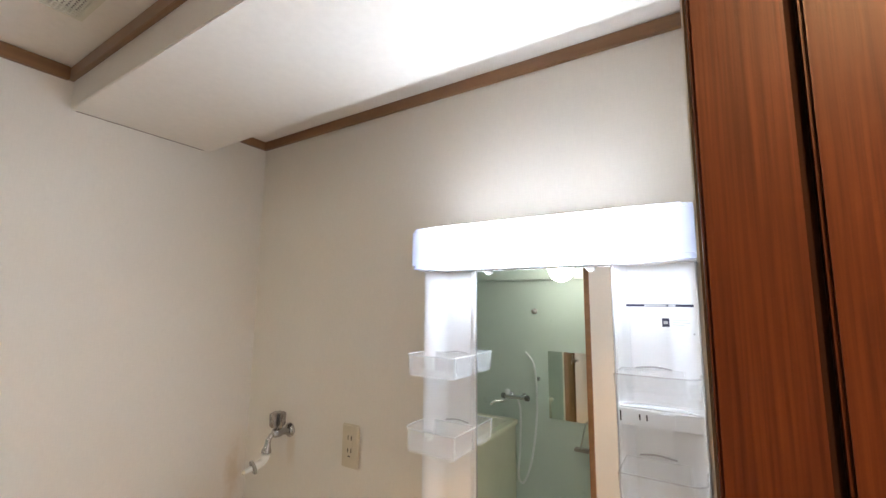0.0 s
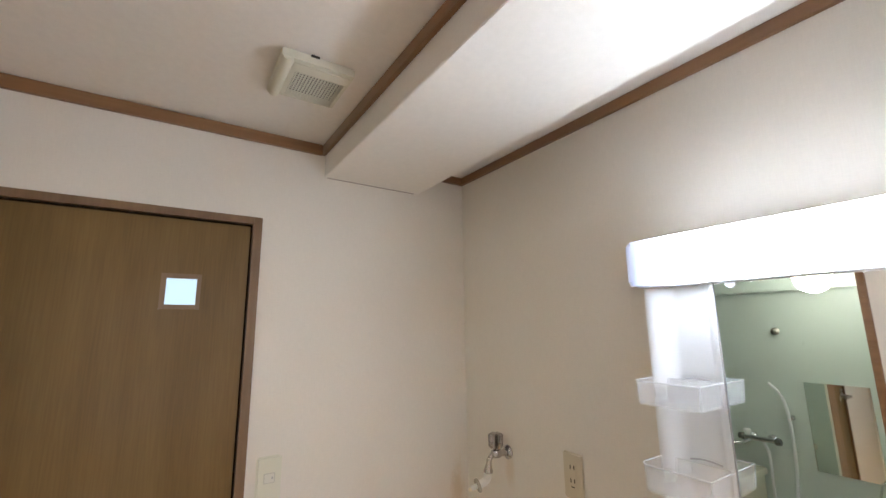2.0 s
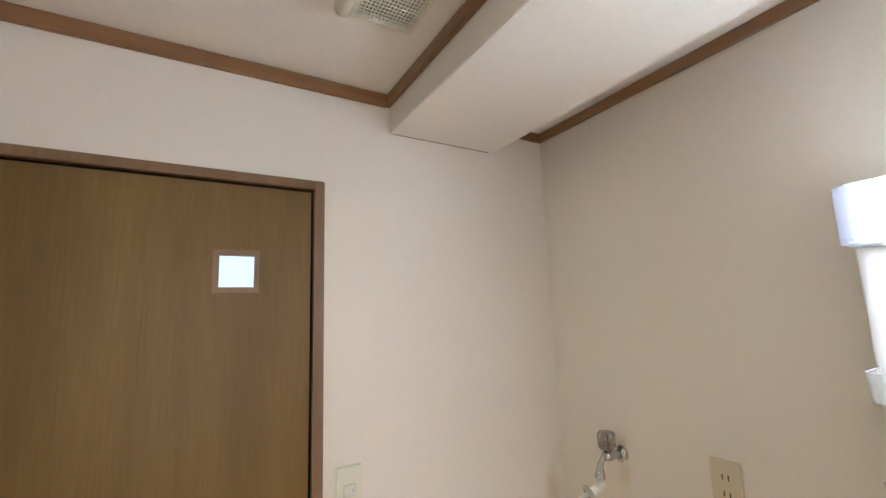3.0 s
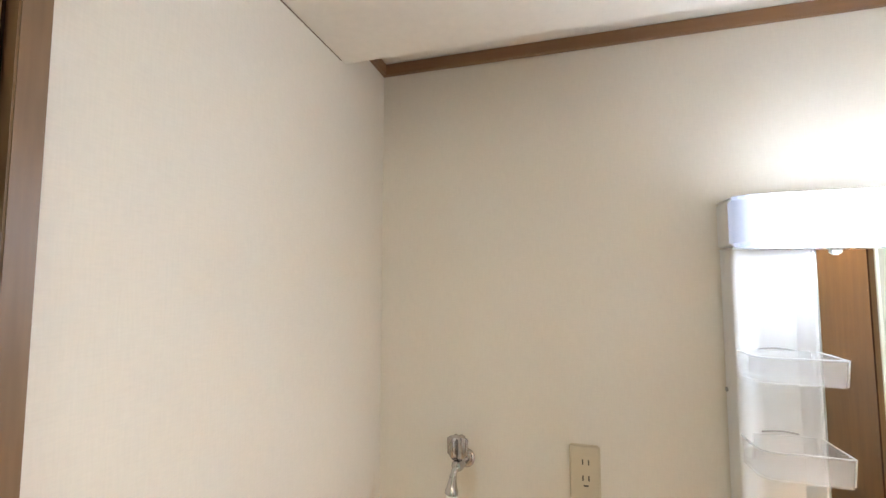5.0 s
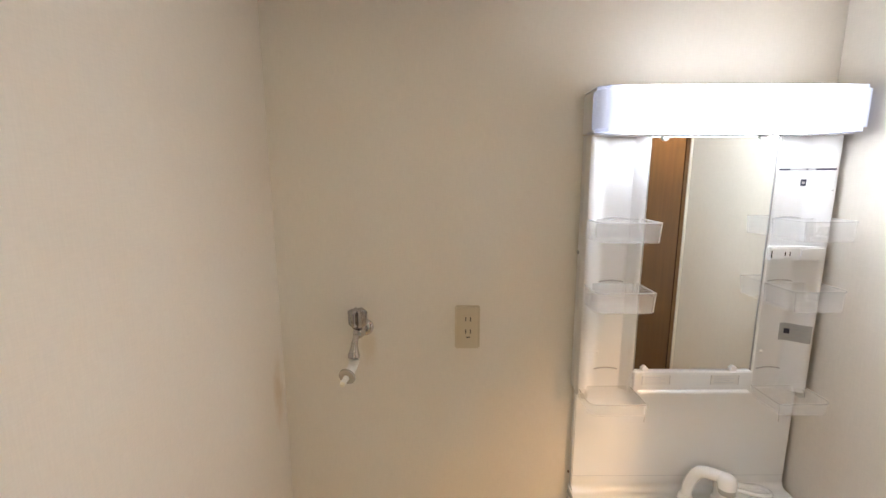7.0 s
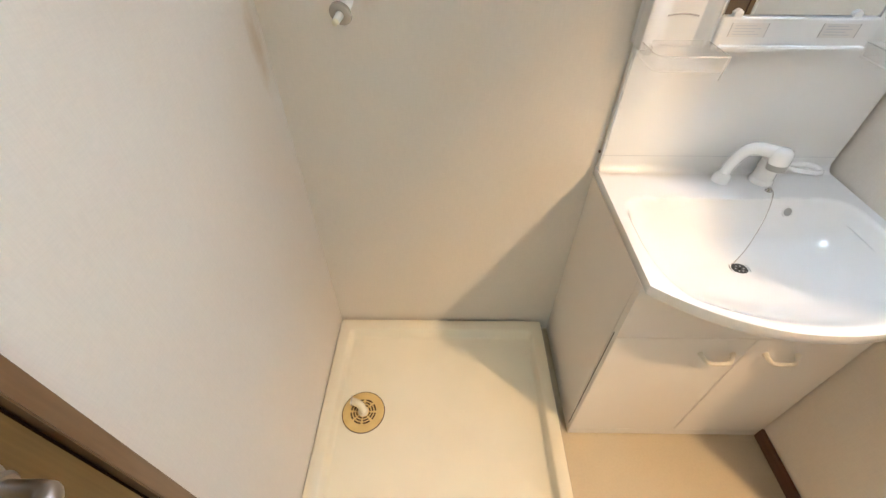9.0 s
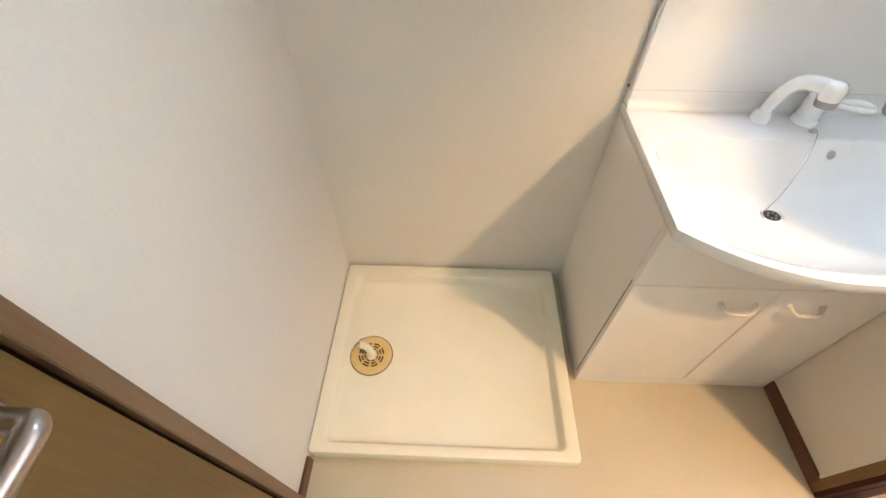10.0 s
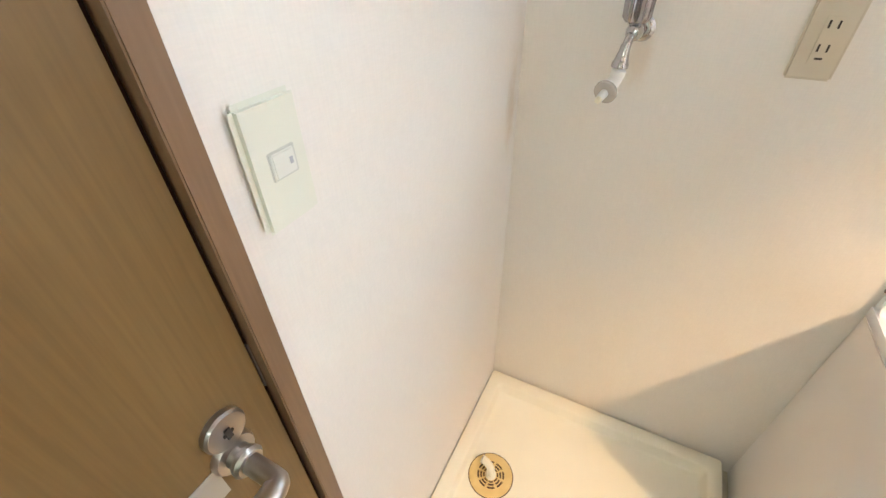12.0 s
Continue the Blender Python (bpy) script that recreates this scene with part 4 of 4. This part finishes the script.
for flip, x0, x1 in ((False, 0.759, 0.892), (True, 1.202, 1.328)):
    for z0, z1 in ((1.412, 1.457), (1.252, 1.300), (1.002, 1.031)):
        tr = part("shelf_tray", shelf_tray(x0, x1, z0, z1, flip), FROST_THIN if flip or z0 < 1.1 else FROST, mc, "frosted clear plastic shelf tray", smooth=30)
        part("rim", tray_rim(x0, x1, z1, flip), FROST if flip or z0 < 1.1 else FROST_EDGE, tr)
        hook = x0 + 0.012 if not flip else x1 - 0.012
        part("tray_hook", block((hook - 0.008, -0.066, z0 + 0.006, hook + 0.008, -0.045, z0 + 0.026), bevel=0.003), FROST_THIN, tr)

sock = part("shaver_socket", block((1.1935, -0.059, 1.358, 1.3275, -0.026, 1.390), bevel=0.003), PLASTIC, mc)
for x in (1.2290, 1.2405):
    part("socket_slot", block((x - 0.0012, -0.0596, 1.369, x + 0.0012, -0.0588, 1.379)), SLOT, sock)
part("rocker_switch", block((1.2640, -0.0625, 1.363, 1.2850, -0.0585, 1.385), bevel=0.001), PLASTIC, sock)
part("side_vent_slot", block((1.1960, -0.0596, 1.364, 1.1985, -0.0588, 1.382)), SLOT, sock)


def on_column(x0, x1, z0, z1, proud):
    """A printed patch that follows the hollow face of the side column."""
    bm = bmesh.new()
    xs = [x0 + (x1 - x0) * k / 12 for k in range(13)]
    skin(bm, [[(x, hollow(MX1 - x) - proud, z0), (x, hollow(MX1 - x) - proud, z1), (x, hollow(MX1 - x) + 0.002, z1), (x, hollow(MX1 - x) + 0.002, z0)] for x in xs], close_first=True)
    return bm


silver = part("rating_label", on_column(1.2680, 1.3235, 1.147, 1.192, 0.0006), LABEL, mc, "silver rating label with grey print")
for k in range(4):
    part("print_bar", on_column(1.273, 1.300 + 0.006 * (k % 3), 1.154 + 0.0085 * k, 1.1575 + 0.0085 * k, 0.0012), LINE, silver)
part("print_mark", on_column(1.279, 1.289, 1.165, 1.178, 0.0018), INK, silver)
band = part("header_band", on_column(1.2110, 1.3230, 1.5690, 1.5735, 0.0006), INK, mc, "narrow dark blue printed band")
part("band_panel", on_column(1.2420, 1.2940, 1.5696, 1.5729, 0.0010), PALE_INK, band)
for k in range(9):
    part("print_bar", on_column(1.2450 + 0.0052 * k, 1.2482 + 0.0052 * k, 1.5702, 1.5723, 0.0014), LINE, band)
mark = part("square_mark", on_column(1.2705, 1.2825, 1.5325, 1.5480, 0.0006), INK, mc, "small dark square mark")
part("mark_bar", on_column(1.2730, 1.2800, 1.5375, 1.5430, 0.0012), LINE, mark)
for k in range(3):
    part("print_bar", on_column(1.2880, 1.3080 + 0.004 * ((k * 2) % 3), 1.5360 + 0.0042 * k, 1.5375 + 0.0042 * k, 0.0006), PALE_INK, mark)
part("grey_dot", on_column(1.3200, 1.3225, 1.5215, 1.5240, 0.0010), LINE, mc, "tiny grey dot")

LX0, LX1, LZ0, LZ1 = 0.750, 1.333, 1.651, 1.745
part("lamp_housing", block((LX0 + 0.003, -0.070, LZ0 + 0.004, LX1 - 0.002, -0.001, LZ1 - 0.002), bevel=0.002), PLASTIC, mc)
plan = [(LX0, -0.0705), (LX0, -0.092)]
plan += [(LX0 + 0.020 - 0.020 * math.cos(radians(a)), -0.092 - 0.020 * math.sin(radians(a))) for a in range(15, 91, 15)]
plan += [(LX1 + LX0 - x, y) for x, y in plan[::-1]]
# added plate that holds back the cover's upward light on the wall
part("lamp_top_baffle", block((LX0 + 0.003, -0.095, LZ1 + 0.0004, LX1 - 0.001, -0.001, LZ1 + 0.0024), bevel=0.0008), PLASTIC, mc)
# added plate that holds back the cover's downward light
part("lamp_bottom_baffle", block((LX0 + 0.003, -0.077, LZ0 - 0.003, LX1 - 0.001, -0.001, LZ0 - 0.0005), bevel=0.001), PLASTIC, mc)
cover = part("lamp_cover", prism(plan, LZ0, LZ1, bevel=0.008), TUBE, mc, "glowing white lamp cover with rounded ends")

# ---- bathroom seen in the mirror ----
BY, BW0, BW1 = -2.50, -0.72, 0.98
setting("bath_floor", block((BW0 - 0.1, BY - 0.1, -0.25, BW1 + 0.1, S - 0.1, -0.05)), BATH_TUB, "cream bathroom floor", "floor")
setting("bath_wall_south", block((BW0, BY - 0.1, -0.05, BW1, BY, 2.1)), BATH_WALL, "pale green-white bathroom panel wall", "wall")
setting("bath_wall_west", block((BW0 - 0.1, BY - 0.1, -0.05, BW0, S - 0.2, 2.1)), BATH_WALL, "pale green-white bathroom panel wall", "wall")
setting("bath_wall_east", block((BW1, BY - 0.1, -0.05, BW1 + 0.1, S - 0.1, 2.1)), BATH_WALL, "pale green-white bathroom panel wall", "wall")
setting("bath_wall_north", block((BW0 - 0.1, S - 0.2, -0.05, 0.1, S - 0.1005, 2.1), (0.83, S - 0.14, -0.05, BW1, S - 0.1005, 2.1), (0.1, S - 0.14, 1.86, 0.83, S - 0.1005, 2.1)),
        BATH_WALL, "pale bathroom wall beside the opening", "wall")
setting("bath_ceiling", block((BW0 - 0.1, BY - 0.1, 2.0, BW1 + 0.1, S - 0.1, 2.1)), BATH_WALL, "pale bathroom ceiling", "ceiling")
setting("bath_soffit", block((BW0, BY, 1.765, BW1, BY + 0.10, 2.0), bevel=0.01), BATH_WALL, "boxed soffit above the bathroom wall", "soffit")
bframe = thing("doorframe_bathroom", (0.46, S, 0), "brown wooden frame round the bathroom opening", "door frame", kind="structure")
part("jamb", block((0.828, S - 0.145, 0, 0.854, S + 0.010, 1.885), bevel=0.0015), TRIM, bframe)
part("jamb", block((0.066, S - 0.145, 0, 0.101, S + 0.010, 1.885), bevel=0.0015), TRIM, bframe)
part("head", block((0.1012, S - 0.145, 1.850, 0.8278, S + 0.010, 1.885), bevel=0.0015), TRIM, bframe)
part("sill", block((0.1012, S - 0.145, -0.045, 0.8278, S + 0.004, 0.012), bevel=0.0015), NICKEL, bframe)

tub = thing("bathtub", (-0.35, -2.0, -0.05), "cream bathtub with a plain side panel", "bathtub")
bm = bmesh.new()
t0, t1, t2, t3 = BW0 + 0.002, BY + 0.002, 0.005, S - 0.202
skin(bm, [rounded(t0, t1, t2 - 0.02, t3, 0.02, -0.05), rounded(t0, t1, t2 - 0.02, t3, 0.02, 0.60), rounded(t0, t1, t2, t3, 0.02, 0.61), rounded(t0, t1, t2, t3, 0.02, 0.638),
          rounded(t0 + 0.006, t1 + 0.006, t2 - 0.006, t3 - 0.006, 0.02, 0.645), rounded(t0 + 0.06, t1 + 0.06, t2 - 0.06, t3 - 0.06, 0.06, 0.645),
          rounded(t0 + 0.07, t1 + 0.07, t2 - 0.07, t3 - 0.07, 0.07, 0.63), rounded(t0 + 0.12, t1 + 0.12, t2 - 0.12, t3 - 0.12, 0.10, 0.12)], close_first=True)
part("tub_body", bm, BATH_TUB, tub, smooth=45)

mix = thing("bath_mixer", (0.0, BY, 0.82), "chrome bath mixer with a spout and a white shower hose", "faucet")
bmx = tube([(-0.085, BY + 0.055, 0.825), (0.085, BY + 0.055, 0.825)], 0.016, 16)
for x in (-0.055, 0.055):
    lathe((x, BY, 0.825), (0, 1, 0), [(0, 0.028), (0.008, 0.026), (0.014, 0.014), (0.055, 0.014)], bm=bmx)
part("mixer_bar", bmx, CHROME, mix)
for x, s in ((-0.105, -1), (0.105, 1)):
    part("knob", lathe((x - s * 0.02, BY + 0.055, 0.825), (s, 0, 0), [(0, 0.018), (0.006, 0.023), (0.03, 0.021), (0.036, 0.012)], 16), CROWN_CHROME, mix)
part("diverter_knob", lathe((-0.065, BY + 0.055, 0.840), (0, 0, 1), [(0, 0.014), (0.012, 0.019), (0.035, 0.019), (0.04, 0.01)], 16), PLASTIC, mix)
part("spout", tube(smooth_path([(-0.05, BY + 0.06, 0.815), (-0.09, BY + 0.09, 0.79), (-0.15, BY + 0.14, 0.785), (-0.17, BY + 0.155, 0.765)], 6), 0.0105, 12), CHROME, mix)
part("shower_hose", tube(smooth_path([(0.022, BY + 0.055, 0.81), (0.045, BY + 0.06, 0.72), (0.04, BY + 0.06, 0.45), (0.02, BY + 0.055, 0.24), (0.06, BY + 0.055, 0.19), (0.12, BY + 0.05, 0.33),
                                      (0.17, BY + 0.05, 0.62), (0.178, BY + 0.05, 0.93), (0.155, BY + 0.05, 1.10), (0.095, BY + 0.06, 1.185)], 8), 0.0085, 8), PLASTIC, mix, "white flexible shower hose")
part("hose_hook", block((0.165, BY, 0.965, 0.195, BY + 0.05, 0.995), bevel=0.006), CHROME, mix)

hook = thing("shower_bracket", (0.155, BY, 1.51), "small chrome shower bracket on the bathroom wall", "bracket")
part("bracket", lathe((0.155, BY, 1.51), (0, 1, 0), [(0, 0.024), (0.01, 0.023), (0.016, 0.012), (0.045, 0.012), (0.046, 0.002)]), NICKEL, hook)
bmir = thing("bath_mirror", (0.36, BY, 0.95), "frameless bathroom wall mirror", "mirror")
part("glass", block((0.262, BY + 0.001, 0.69, 0.560, BY + 0.008, 1.20), bevel=0.001), MIRROR, bmir, smooth=None)
rail = thing("grab_rail", (0.53, BY, 0.6), "chrome shower rail fittings on the bathroom wall", "rail")
rb = tube(smooth_path([(0.548, BY + 0.01, 0.70), (0.545, BY + 0.05, 0.69), (0.505, BY + 0.05, 0.53), (0.50, BY + 0.05, 0.515)], 6), 0.006, 10)
part("bar", rb, CHROME, rail)
part("holder", block((0.455, BY, 0.492, 0.565, BY + 0.05, 0.515), bevel=0.005), NICKEL, rail)

globe = thing("bath_globe_lamp", (0.51, -2.05, 2.0), "round white globe lamp on the bathroom ceiling", "lamp")
part("lamp_base", lathe((0.51, -2.05, 2.0), (0, 0, -1), [(0, 0.06), (0.02, 0.06), (0.03, 0.05), (0.125, 0.05)]), PLASTIC, globe)
bm = bmesh.new()
bmesh.ops.create_uvsphere(bm, u_segments=32, v_segments=20, radius=0.086, matrix=Matrix.Translation((0.512, -2.05, 1.808)))
part("globe", bm, GLOBE, globe, "lit white glass globe")
